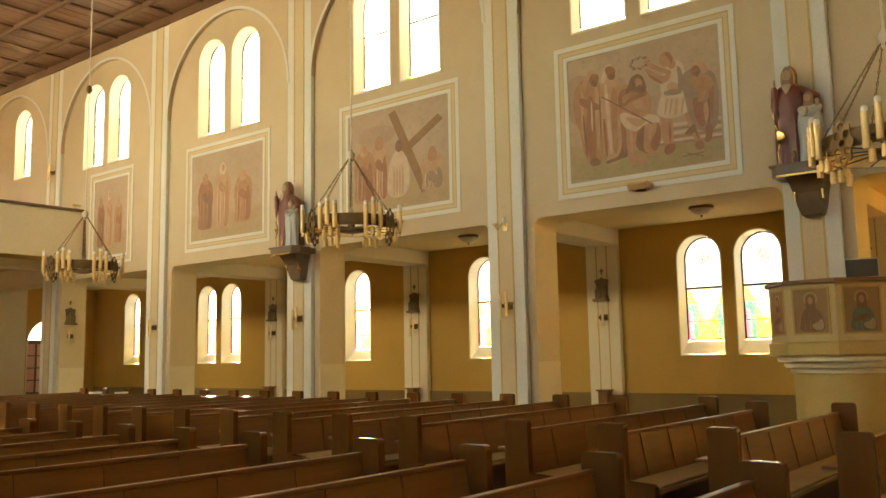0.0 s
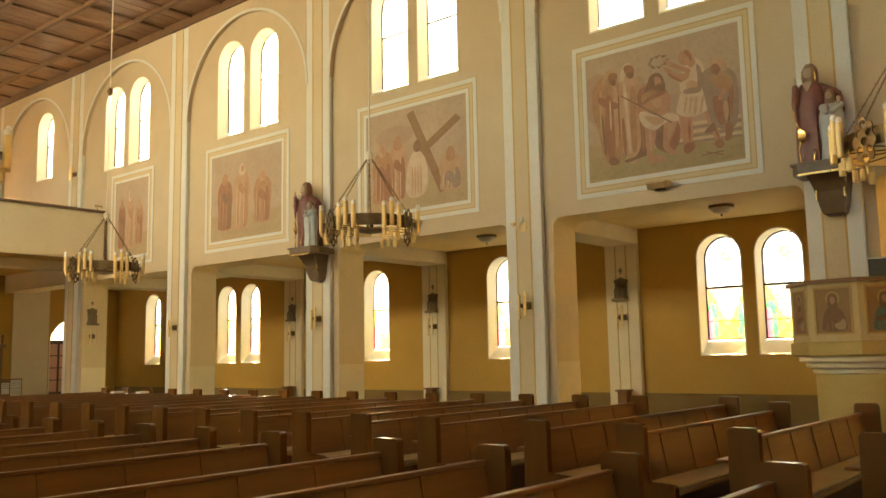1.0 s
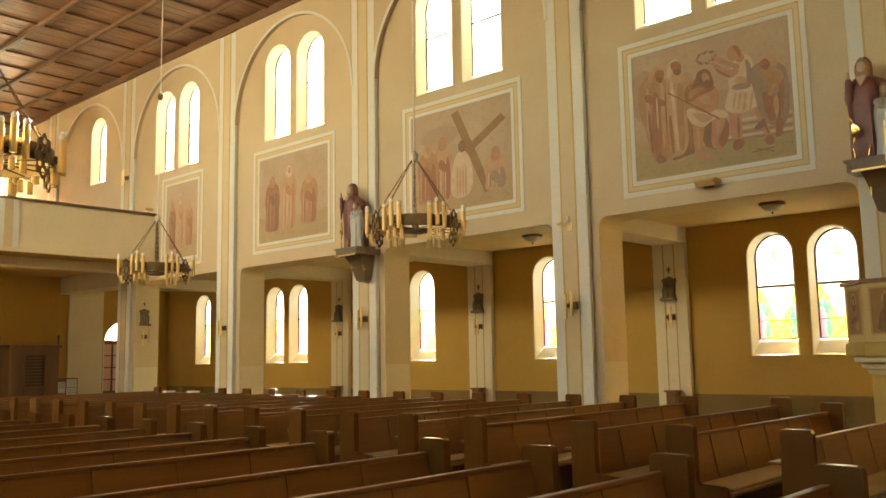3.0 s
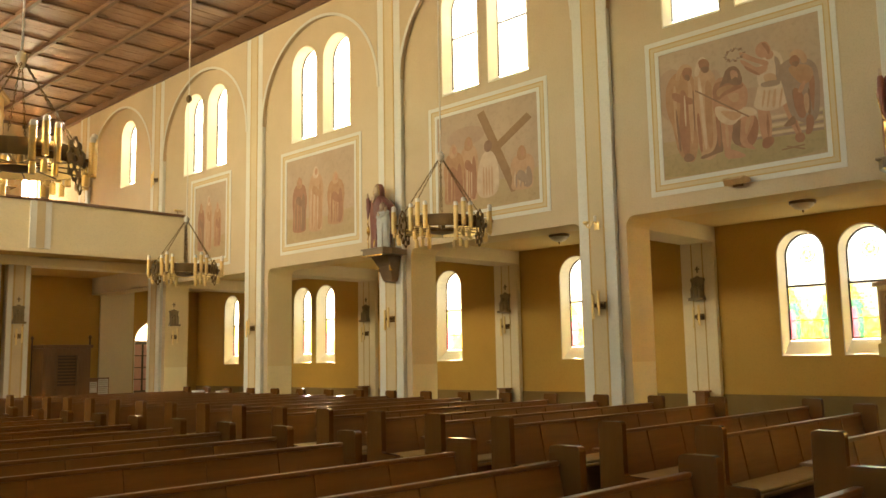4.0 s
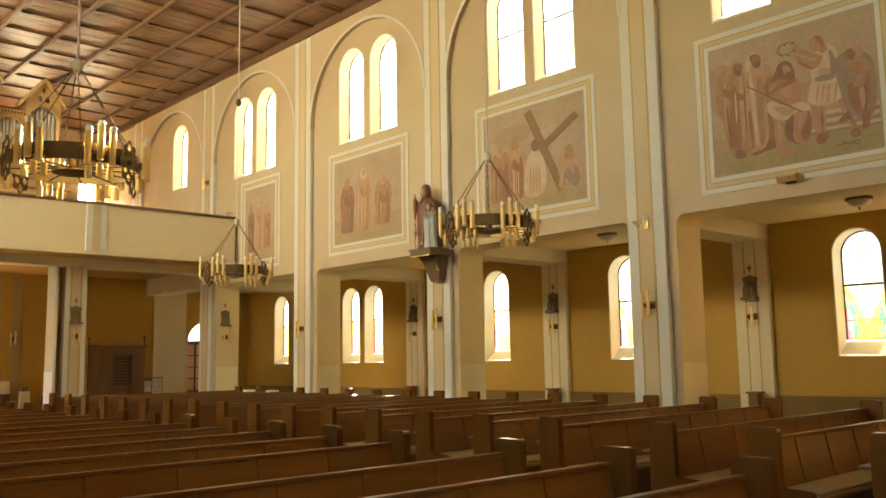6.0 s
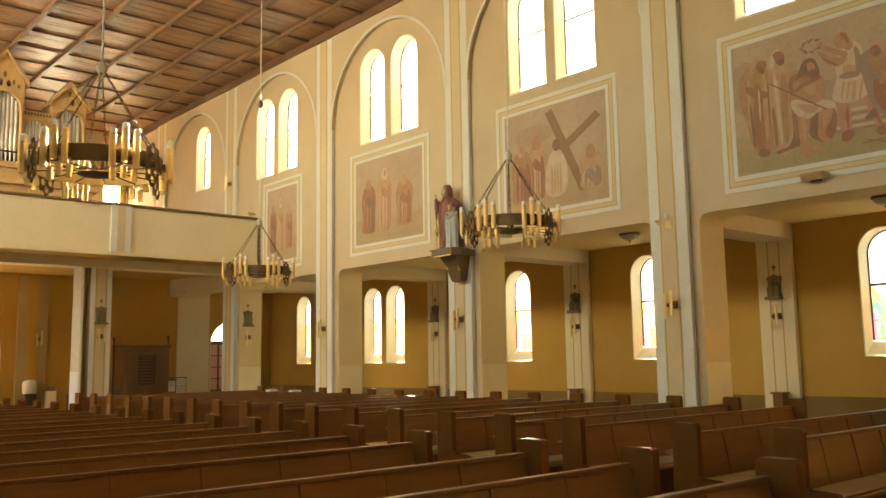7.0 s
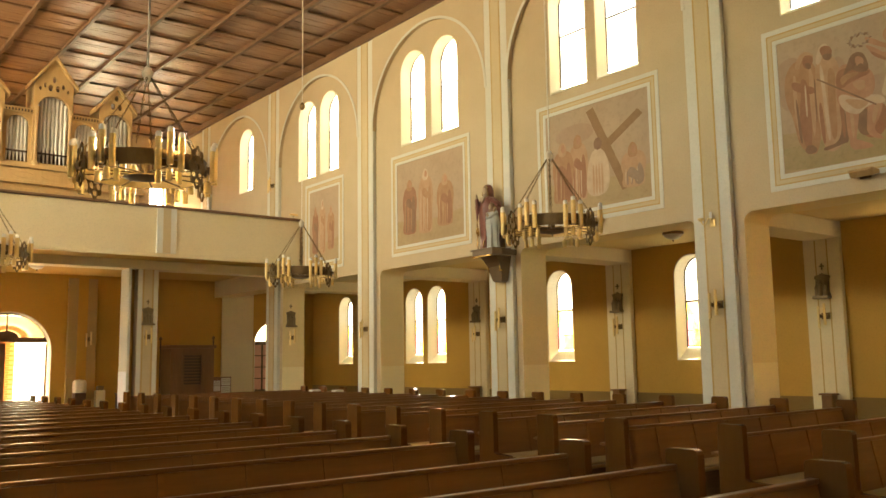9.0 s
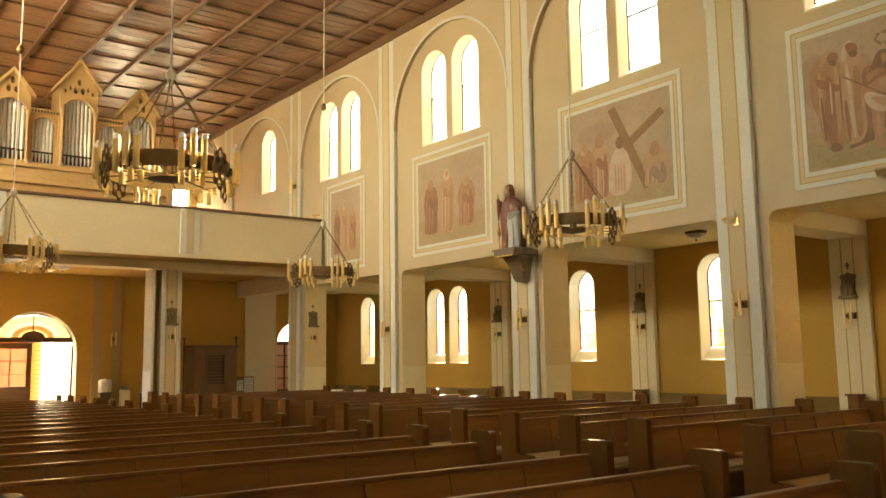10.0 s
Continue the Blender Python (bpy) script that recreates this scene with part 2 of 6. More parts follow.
# ceilings
boards = bmesh.new()
y = YF
random.seed(4)
while y < YB2:
    dz = random.uniform(-0.004, 0.004)
    box(boards, 2 * MID - WX - 0.1, WX + 0.1, y + 0.004, y + 0.146, CEIL + dz, CEIL + 0.03)
    y += 0.15
box(boards, 2 * MID - WX - 0.6, WX + 0.6, YF - 0.3, YB2 + 0.4, CEIL + 0.031, CEIL + 0.3)
structure("ceiling", boards, M["ceil_wood"], "reddish-brown boarded timber nave ceiling", "ceiling")
bm = bmesh.new()
x = 7.15 - 6 * 1.27
while x < WX:
    if x > 2 * MID - WX:
        box(bm, x - 0.045, x + 0.045, YF, YB2, CEIL - 0.10, CEIL - 0.006)
    x += 1.27
y = 23.4 - 26 * 1.2
while y < YB2:
    box(bm, 2 * MID - WX, WX, y - 0.026, y + 0.026, CEIL - 0.05, CEIL - 0.008)
    y += 1.2
box(bm, WX - 0.16, WX - 0.002, YF, YB2, CEIL - 0.2, CEIL - 0.01)
structure("ceiling_beams", bm, M["beam_wood"], "dark timber beams crossing in square coffers", "ceiling")
for s, nm in ((1, "sunny"), (-1, "shady")):
    bm = bmesh.new()
    x0, x1 = (WX + WT - 0.35, AX + AT) if s > 0 else (2 * MID - AX - AT, 2 * MID - WX - WT + 0.35)
    box(bm, x0, x1, YF - 0.2, YB + 0.4, AISLE_CEIL, AISLE_CEIL + 0.35)
    structure("ceiling_aisle_" + nm, bm, M["aisle_ceiling"], "low warm cream aisle ceiling", "ceiling")
    for (a, b), p in zip(PIER, APIL):
        if b < YB:
            x0, x1 = (WX + WT, AX) if s > 0 else (2 * MID - AX, 2 * MID - WX - WT)
            structure("aisle_beam", boxed(x0, x1, p - 0.35, p + 0.35, SPRING - 0.06, AISLE_CEIL - 0.002, b=0.012), M["cream"], "cream painted beam across the aisle", "beam")
            if s > 0:
                st = structure("aisle_pilaster", boxed(AX - 0.12, AX - 0.001, p - 0.35, p + 0.35, 0.0, SPRING - 0.062, b=0.01), M["cream"],
                               "cream pilaster with gold lines on the aisle wall", "pilaster")
                for d in (-0.115, 0.115):
                    part("gold_line", boxed(AX - 0.124, AX - 0.118, p + d - 0.012, p + d + 0.012, 0.05, SPRING - 0.08), M["gold_paint"], st)
structure("baseboard", boxed(AX - 0.03, AX - 0.001, YF, YB, 0.0, 0.80, b=0.006), M["wainscot"], "brown painted dado along the aisle wall", "dado")

# pilasters and the blind arches over them on the sunny nave wall
for k, p in enumerate(PIL):
    st = structure("nave_pilaster", boxed(WX - PILD, WX - 0.001, p - PILW / 2, p + PILW / 2, 0.0, CEIL - 0.21, b=0.012), M["band"],
                   "pale grey pilaster with tan centre and gold lines", "pilaster")
    part("centre_panel", boxed(WX - PILD - 0.005, WX - PILD + 0.01, p - 0.13, p + 0.13, 0.0, CEIL - 0.21), M["tan"], st, "tan centre strip")
    for d in (-0.14, 0.14):
        part("gold_line", boxed(WX - PILD - 0.008, WX - PILD + 0.01, p + d - 0.013, p + d + 0.013, 0.0, CEIL - 0.21), M["gold_paint"], st)
for a, b in zip(PIL, PIL[1:]):
    r = (b - a - PILW) / 2
    c = (a + b) / 2
    ea, eb = a + PILW / 2 + 0.001, b - PILW / 2 - 0.001
    pts = [(ea, 7.302), (c - r + 0.012, 7.302)] + [(c - r * math.cos(math.pi * i / 24), 7.302 + r * math.sin(math.pi * i / 24)) for i in range(1, 24)] + [(c + r - 0.012, 7.302), (eb, 7.302), (eb, CEIL - 0.2), (ea, CEIL - 0.2)]
    # Pale painted rim; it also carries the brightness of the lit arch edge.
    ring = [(c - q * math.cos(math.pi * i / 32), 7.302 + q * math.sin(math.pi * i / 32)) for q, span in ((r - 0.012, range(33)), (r + 0.05, range(32, -1, -1))) for i in span]
    structure("arch_moulding", prism(bmesh.new(), ring, [], -PILD - 0.012, -PILD - 0.001, onX(WX)), M["band"], "pale grey rim round a blind arch, also standing for its lit edge", "moulding")
    structure("wall_blind_arch", prism(bmesh.new(), pts, [], -PILD, -0.002, onX(WX)), M["nave_wall"], "beige blind arch framing the clerestory windows", "wall")

for a, b in PIER[2:7]:
    structure("pier_dado", boxed(WX + 0.012, WX + WT - 0.012, a - 0.005, a - 0.001, 0.0, 1.46), M["dado_cream"], "lighter cream repainted foot of the arcade pier", "dado")

# organ gallery
# Bluish white stands in for door daylight reflected on the pillar foot.
M["gloss_white"] = surface("gloss_white_paint", (0.76, 0.80, 0.90), (0.70, 0.74, 0.85), 0.55, big=1.5, fine=30, bump=0.0, rvar=0.03, spec=0.3)
gal = structure("organ_gallery", boxed(2 * MID - WX + 0.01, WX - 0.11, GAL_Y, GAL_Y + 0.16, GAL_Z0, GAL_Z1 - 0.05, b=0.01), M["cream"], "cream plastered organ gallery with a solid parapet", "gallery")
part("top_rail", boxed(2 * MID - WX + 0.01, WX - 0.11, GAL_Y - 0.05, GAL_Y + 0.24, GAL_Z1 - 0.048, GAL_Z1 + 0.02, b=0.012), M["beam_wood"], gal, "dark wooden parapet rail")
part("gallery_floor", boxed(2 * MID - WX + 0.01, WX - 0.002, GAL_Y + 0.162, YB2, GAL_Z0 + 0.03, GAL_Z0 + 0.3), M["aisle_wall"], gal)
part("fascia_moulding", boxed(2 * MID - WX + 0.01, WX - 0.11, GAL_Y - 0.03, GAL_Y - 0.001, GAL_Z0 - 0.01, GAL_Z0 + 0.08, b=0.008), M["cream"], gal)
for cx in (7.98, 2 * MID - 7.98):
    part("parapet_strip", boxed(cx - 0.25, cx + 0.25, GAL_Y - 0.06, GAL_Y - 0.001, GAL_Z0 + 0.082, GAL_Z1 - 0.05, b=0.008), M["band"], gal, "pale grey strip with cream centre")
    part("strip_centre", boxed(cx - 0.1, cx + 0.1, GAL_Y - 0.066, GAL_Y - 0.058, GAL_Z0 + 0.082, GAL_Z1 - 0.052), M["tan"], gal)
part("cross_beam", boxed(2 * MID - WX + 0.01, WX - 0.11, PILLAR_Y, PILLAR_Y + 0.5, 4.06, GAL_Z0 + 0.028, b=0.015), M["cream"], gal)
for cx in (7.98, 2 * MID - 7.98):
    st = structure("gallery_pillar", boxed(cx - 0.27, cx + 0.27, PILLAR_Y + 0.01, PILLAR_Y + 0.49, 0, 4.058, b=0.02), M["nave_wall"], "square beige pillar under the gallery", "pillar")
    part("centre_panel", boxed(cx - 0.11, cx + 0.11, PILLAR_Y + 0.004, PILLAR_Y + 0.02, 0, 4.05), M["tan"], st)
    for d in (-0.12, 0.12):
        part("gold_line", boxed(cx + d - 0.012, cx + d + 0.012, PILLAR_Y + 0.001, PILLAR_Y + 0.02, 0, 4.05), M["gold_paint"], st)
    part("side_recess", boxed(cx - 0.439, cx - 0.272, PILLAR_Y + 0.26, PILLAR_Y + 0.45, 0, 4.058), M["aisle_wall"], st)
    for d in (-0.21, 0.21):
        part("edge_band", boxed(cx + d - 0.055, cx + d + 0.055, PILLAR_Y + 0.005, PILLAR_Y + 0.02, 0, 4.05), M["band"], st)
    part("side_band", boxed(cx - 0.53, cx - 0.46, PILLAR_Y - 0.07, PILLAR_Y + 0.54, 0, 4.058, b=0.006), M["band"], st)
    part("gloss_dado", boxed(cx - 0.537, cx - 0.531, PILLAR_Y - 0.06, PILLAR_Y + 0.53, 0, 1.42), M["gloss_white"], st, "pillar foot with door daylight put into its bluish white")
# Cream slab added where the end wall catches more light.
structure("wall_end_pier", boxed(12.17, 13.30, YB - 0.06, YB - 0.001, 0, 3.99, b=0.01), M["cream"], "cream slab standing in for brighter light on the end wall", "wall")
p = 7.7
st = structure("end_pilaster", boxed(p - 0.42, p + 0.42, YB - 0.1, YB - 0.001, 0, 4.2, b=0.012), M["end_tan"], "beige pilaster on the end wall", "pilaster")
part("centre_panel", boxed(p - 0.14, p + 0.14, YB - 0.108, YB - 0.09, 0, 4.2), M["aisle_wall"], st)

for x0, x1 in ((8.64, 9.60), (11.0, 11.6)):
    wnd = thing("window_organ_end", "plain bright window in the wall behind the organ", "window", Matrix.Translation((0, YB2 + 0.2, 0)), kind="structure")
    part("window_frame", prism(bmesh.new(), rect(x0 + 0.002, x1 - 0.002, 6.302, 8.198), [rect(x0 + 0.06, (x0 + x1) / 2 - 0.025, 6.36, 8.14), rect((x0 + x1) / 2 + 0.025, x1 - 0.06, 6.36, 8.14)], 0.0, 0.06, onY(0)), M["white_trim"], wnd)
    part("window_sill", boxed(x0 - 0.05, x1 + 0.05, -0.25, -0.201, 6.24, 6.298), M["white_trim"], wnd)

# ---- windows ----


def glass(name, kind):
    """Leaded church glass: clear pale panes above, yellow and green feathers below."""
    m, nt, b = nodes_of(name)
    nt.nodes.remove(b)
    co = nt.nodes.new("ShaderNodeTexCoord")
    sep = nt.nodes.new("ShaderNodeSeparateXYZ")
    nt.links.new(co.outputs["Object"], sep.inputs[0])
    def math2(op, p, q):
        n = nt.nodes.new("ShaderNodeMath")
        n.operation = op
        for k, val in enumerate((p, q)):
            if isinstance(val, (int, float)):
                n.inputs[k].default_value = val
            else:
                nt.links.new(val, n.inputs[k])
        return n.outputs[0]
    cell = 0.055
    base_z = {"lower": 1.80, "high": 6.88}.get(kind, 0.0)
    across = sep.outputs["X"] if kind == "fan" else sep.outputs["Y"]
    up = math2("SUBTRACT", sep.outputs["Z"], base_z)
    qa = math2("DIVIDE", math2("ADD", up, math2("MULTIPLY", across, 1.5)), cell)
    qb = math2("DIVIDE", math2("SUBTRACT", up, math2("MULTIPLY", across, 1.5)), cell)
    ia, ib = math2("FLOOR", qa, 0.0), math2("FLOOR", qb, 0.0)
    rise = math2("MULTIPLY", math2("ADD", math2("ADD", ia, ib), 1.0), cell / 2)
    side = math2("ABSOLUTE", math2("MULTIPLY", math2("SUBTRACT", ia, ib), cell / 3.0), 0.0)
    comb = nt.nodes.new("ShaderNodeCombineXYZ")
    nt.links.new(ia, comb.inputs[0])
    nt.links.new(ib, comb.inputs[1])
    wn2 = nt.nodes.new("ShaderNodeTexWhiteNoise")
    wn2.noise_dimensions = "2D"
    nt.links.new(comb.outputs[0], wn2.inputs["Vector"])
    sepc = nt.nodes.new("ShaderNodeSeparateColor")
    nt.links.new(wn2.outputs["Color"], sepc.inputs[0])
    leads = math2("MINIMUM", math2("FRACT", qa, 0.0), math2("FRACT", qb, 0.0))
    if kind in ("lower", "high"):
        flame = math2("LESS_THAN", math2("ADD", rise, math2("MULTIPLY", sepc.outputs["Red"], 0.10)), math2("ADD", math2("MULTIPLY", side, 2.0), 0.30))
        green = math2("MULTIPLY", math2("GREATER_THAN", math2("ADD", side, math2("MULTIPLY", sepc.outputs["Green"], 0.03)), 0.205), math2("LESS_THAN", rise, 0.66))
        yellow = mix_rgb(nt, sepc.outputs["Blue"], (0.98, 0.80, 0.20), (1.0, 0.95, 0.62))
        leafy = mix_rgb(nt, sepc.outputs["Blue"], (0.20, 0.66, 0.46), (0.42, 0.80, 0.70))
        if kind == "high":
            yellow, leafy = (0.72, 0.71, 0.66), (0.68, 0.71, 0.70)
        col = mix_rgb(nt, flame, (0.70, 0.72, 0.74) if kind == "high" else (0.68, 0.70, 0.71), yellow)
        col = mix_rgb(nt, green, col, leafy)
        col = mix_rgb(nt, math2("GREATER_THAN", sepc.outputs["Red"], 0.94), col, (0.80, 0.35, 0.28) if kind == "lower" else (0.95, 0.90, 0.75))
    elif kind == "amber":
        col = mix_rgb(nt, sepc.outputs["Red"], (0.46, 0.37, 0.20), (0.40, 0.32, 0.17))
    elif kind == "pale":
        col = mix_rgb(nt, sepc.outputs["Red"], (0.86, 0.83, 0.74), (0.80, 0.77, 0.68))
    elif kind == "clear":
        col = mix_rgb(nt, 0.5, (0.88, 0.88, 0.86), (0.84, 0.85, 0.82))
    elif kind == "medal":
        col = mix_rgb(nt, sepc.outputs["Red"], (0.82, 0.66, 0.26), (0.40, 0.62, 0.84))
    elif kind == "fan":
        ring = math2("SQRT", math2("ADD", math2("MULTIPLY", across, across), math2("MULTIPLY", math2("POWER", math2("SUBTRACT", up, 2.38), 2.0), 2.2)), 0.0)
        col = mix_rgb(nt, sepc.outputs["Red"], (0.90, 0.74, 0.52), (0.86, 0.80, 0.66))
        col = mix_rgb(nt, math2("LESS_THAN", math2("ABSOLUTE", math2("SUBTRACT", ring, 0.66), 0.0), 0.05), col, (0.86, 0.84, 0.80))
        col = mix_rgb(nt, math2("LESS_THAN", math2("ABSOLUTE", math2("SUBTRACT", ring, 0.50), 0.0), 0.09), col, mix_rgb(nt, sepc.outputs["Green"], (0.70, 0.22, 0.10), (0.22, 0.50, 0.34)))
    else:
        col = mix_rgb(nt, sepc.outputs["Red"], (0.72, 0.75, 0.80), (0.66, 0.70, 0.75))
    if kind == "lower":
        rosy = math2("MULTIPLY", math2("GREATER_THAN", math2("ADD", side, math2("MULTIPLY", sepc.outputs["Blue"], 0.03)), 0.305), math2("LESS_THAN", rise, 0.55))
        col = mix_rgb(nt, rosy, col, (0.86, 0.46, 0.68))
    dense = {"lower": 0.33, "upper": 0.36, "medal": 1.0, "fan": 0.24, "high": 0.45, "crown": 0.45}.get(kind, 1.0)
    col = mix_rgb(nt, 1.0, col, (dense, dense, dense), "MULTIPLY")
    if kind in ("lower", "high", "fan"):
        col = mix_rgb(nt, math2("LESS_THAN", leads, 0.10), col, (0.06, 0.055, 0.045))
    tr = nt.nodes.new("ShaderNodeBsdfTransparent")
    tl = nt.nodes.new("ShaderNodeBsdfTranslucent")
    gl = nt.nodes.new("ShaderNodeBsdfGlossy")
    gl.inputs["Roughness"].default_value = 0.15
    m1 = nt.nodes.new("ShaderNodeMixShader")
    m1.inputs[0].default_value = {"clear": 0.001, "fan": 0.012, "high": 0.05}.get(kind, 0.05)
    m2 = nt.nodes.new("ShaderNodeMixShader")
    m2.inputs[0].default_value = 0.05
    nt.links.new(col, tr.inputs["Color"])
    nt.links.new(col, tl.inputs["Color"])
    nt.links.new(tr.outputs[0], m1.inputs[1])
    nt.links.new(tl.outputs[0], m1.inputs[2])
    nt.links.new(m1.outputs[0], m2.inputs[1])
    nt.links.new(gl.outputs[0], m2.inputs[2])
    nt.links.new(m2.outputs[0], nt.nodes["Material Output"].inputs["Surface"])
    return m


M["pane_up"] = glass("pale_leaded_glass", "upper")
M["pane_low"] = glass("coloured_leaded_glass", "lower")
M["pane_high"] = glass("clerestory_leaded_glass", "high")
M["pane_crown"] = glass("pale_clerestory_glass", "crown")
# Tinted panes for unseen windows, added to warm and dim their daylight.
M["pane_pale"] = glass("plain_pale_glass", "pale")
M["pane_amber"] = glass("plain_amber_glass", "amber")
M["pane_clear"] = glass("clear_door_glass", "clear")
M["pane_medal"] = glass("medallion_glass", "medal")
M["pane_fan"] = glass("fanlight_leaded_glass", "fan")


def oval(cu, cv, ru, rv, n=16):
    return [(cu + ru * math.cos(2 * math.pi * i / n), cv + rv * math.sin(2 * math.pi * i / n)) for i in range(n)]


def inset(c, w, z0, z1, d, n=14):
    return arch(c, w - 2 * d, z0 + d, z1 - d, n)


def church_window(index, y, z0, z1, w, wall_x, depth, sign, sill_h):
    """A round-headed window in a deep white reveal with a sloping sill, glazing bar and two leaded panes."""
    st = thing("window_%d" % index, "round-headed leaded church window in a white plaster reveal", "window", Matrix.Translation((wall_x, y, 0)), kind="structure")
    put = lambda u, v, d: (sign * d, u, v)
    part("window_frame", prism(bmesh.new(), arch(0, w - 0.004, z0 + 0.002, z1 - 0.002), [inset(0, w, z0, z1, 0.022)], -0.012, depth, put), M["white_trim"], st)
    sb = bmesh.new()
    hw = w / 2 - 0.024
    loft(sb, [[(sign * -0.006, s, z0 + 0.024), (sign * (depth - 0.02), s, z0 + 0.024), (sign * (depth - 0.02), s, z0 + sill_h), (sign * 0.05, s, z0 + 0.05)] for s in (-hw, hw)])
    part("window_sill", sb, M["white_trim"], st)
    gz = z0 + sill_h + 0.004
    zb = gz + (z1 - gz) * 0.50
    part("iron_bar", boxed(min(sign * (depth - 0.06), sign * (depth - 0.03)), max(sign * (depth - 0.06), sign * (depth - 0.03)), -hw, hw, zb - (0.020 if z0 < 4 else 0.014), zb + (0.020 if z0 < 4 else 0.014)), M["lead"], st)
    part("iron_frame", prism(bmesh.new(), inset(0, w, gz - 0.026, z1, 0.026), [inset(0, w, gz - 0.026, z1, 0.055 if z0 < 4 else 0.038)], depth - 0.055, depth - 0.035, put), M["lead"], st)
    if z0 < 4:
        zt = gz + (zb - gz) * 0.36
        part("lead_bar", boxed(min(sign * (depth - 0.058), sign * (depth - 0.052)), max(sign * (depth - 0.058), sign * (depth - 0.052)), -hw + 0.03, hw - 0.03, zt - 0.006, zt + 0.006), M["lead"], st)
    up = part("pane", prism(bmesh.new(), inset(0, w, zb - 0.05, z1, 0.052 if z0 < 4 else 0.034), [], depth - 0.05, depth - 0.045, put), M["pane_pale"] if sign < 0 else M["pane_amber"] if y < 2 else M["pane_up"] if z0 < 4 else M["pane_crown"], st, "pale leaded glass")
    low = part("pane", prism(bmesh.new(), rect(-hw + (0.03 if z0 < 4 else 0.012), hw - (0.03 if z0 < 4 else 0.012), gz + (0.026 if z0 < 4 else 0.01), zb - 0.002), [], depth - 0.05, depth - 0.045, put), M["pane_pale"] if sign < 0 else M["pane_amber"] if y < 2 else M["pane_low"] if z0 < 4 else M["pane_high"], st, "yellow and green leaded glass")
    if z0 < 4:
        cz = z1 - w / 2 + 0.02
        part("medallion", prism(bmesh.new(), oval(0, cz, 0.155, 0.155, 24), [oval(0, cz, 0.125, 0.125, 24)], depth - 0.058, depth - 0.0505, put), M["pane_medal"], st, "round glass medallion")
        part("medallion_core", prism(bmesh.new(), oval(0, cz, 0.095, 0.095, 18), [rect(-0.03, 0.03, cz - 0.03, cz + 0.05)], depth - 0.058, depth - 0.0505, put), M["pane_medal"], st)
    return st


n = 0
for c, z0, z1 in CLER:
    n += 1
    church_window(n, c, z0, z1, CLER_W, WX, 0.32, 1, 0.18)
for c in AWIN:
    n += 1
    church_window(n, c, AW_SILL, AW_TOP, AW_W, AX, 0.38, 1, 0.28)
for c, z0, z1 in CLER:
    n += 1
    church_window(n, c, z0, z1, CLER_W, 2 * MID - WX, 0.32, -1, 0.18)
for c in AWIN:
    n += 1
    church_window(n, c, AW_SILL, AW_TOP, AW_W, 2 * MID - AX, 0.38, -1, 0.28)

# ---- pews ----
PITCH = 0.951
PEW_Y = [0.76, 1.71, 2.66, 3.61, 4.56] + [5.85 + PITCH * i for i in range(16)]   # back edge of each bench end
CAP_Z = 0.98


def pew(width, label):
    """A bench facing -Y; x runs from 0 to width, its bench ends' back edges at y = 0."""
    root = thing("pew", label, "pew", group="church pews")
    eb = bmesh.new()
    prof = [(-0.50, 0.0), (0.0, 0.0), (0.0, CAP_Z - 0.03), (-0.009, CAP_Z - 0.009), (-0.03, CAP_Z), (-0.215, CAP_Z), (-0.236, CAP_Z - 0.009), (-0.245, CAP_Z - 0.03), (-0.25, 0.53), (-0.27, 0.51), (-0.48, 0.50), (-0.50, 0.48)]
    prism(eb, prof, [], -0.035, 0.035, lambda u, v, d: (d, u, v))
    bmesh.ops.bevel(eb, geom=[e for e in eb.edges if len(e.link_faces) == 2 and e.calc_face_angle(0) > 1.0], offset=0.008, segments=2, affect="EDGES")
    end = part("bench_end", eb, M["pew_end"], root)
    end.matrix_local = Matrix.Translation((0.035, 0, 0))
    share(end, root, Matrix.Translation((width - 0.035, 0, 0)))
    bb = bmesh.new()
    loft(bb, [[(x, -0.155, 0.44), (x, -0.115, 0.44), (x, -0.046, 0.850), (x, -0.074, 0.850)] for x in (0.07, width - 0.07)])
    back = part("backrest", bb, M["pew"], root)
    rb = box(bmesh.new(), 0.07, width - 0.07, -0.088, -0.036, 0.852, 0.882, b=0.006)
    part("top_rail", rb, M["pew_rail"], root, "polished top rail")
    n = max(2, round(width / 0.62))
    for i in range(1, n):
        x = 0.07 + (width - 0.14) * i / n
        q = bmesh.new()
        loft(q, [[(s, -0.158, 0.46), (s, -0.15, 0.46), (s, -0.070, 0.855), (s, -0.083, 0.855)] for s in (x - 0.022, x + 0.022)])
        part("stile", q, M["pew"], root)
    part("seat", box(bmesh.new(), 0.07, width - 0.07, -0.53, -0.13, 0.425, 0.46, b=0.01), M["pew_seat"], root, "lighter brown seat board")
    part("seat_pad", box(bmesh.new(), 0.09, width - 0.09, -0.515, -0.165, 0.4605, 0.49, b=0.012), M["pad"], root, "thin tan seat pad")
    part("seat_rail", box(bmesh.new(), 0.07, width - 0.07, -0.17, -0.14, 0.05, 0.424), M["pew"], root)
    part("book_ledge", box(bmesh.new(), 0.07, width - 0.07, -0.03, 0.13, 0.70, 0.725, b=0.006), M["pew"], root, "sloping book ledge")
    part("kneeler", box(bmesh.new(), 0.10, width - 0.10, 0.20, 0.38, 0.15, 0.19, b=0.01), M["pew_seat"], root, "narrow kneeling board")
    return root


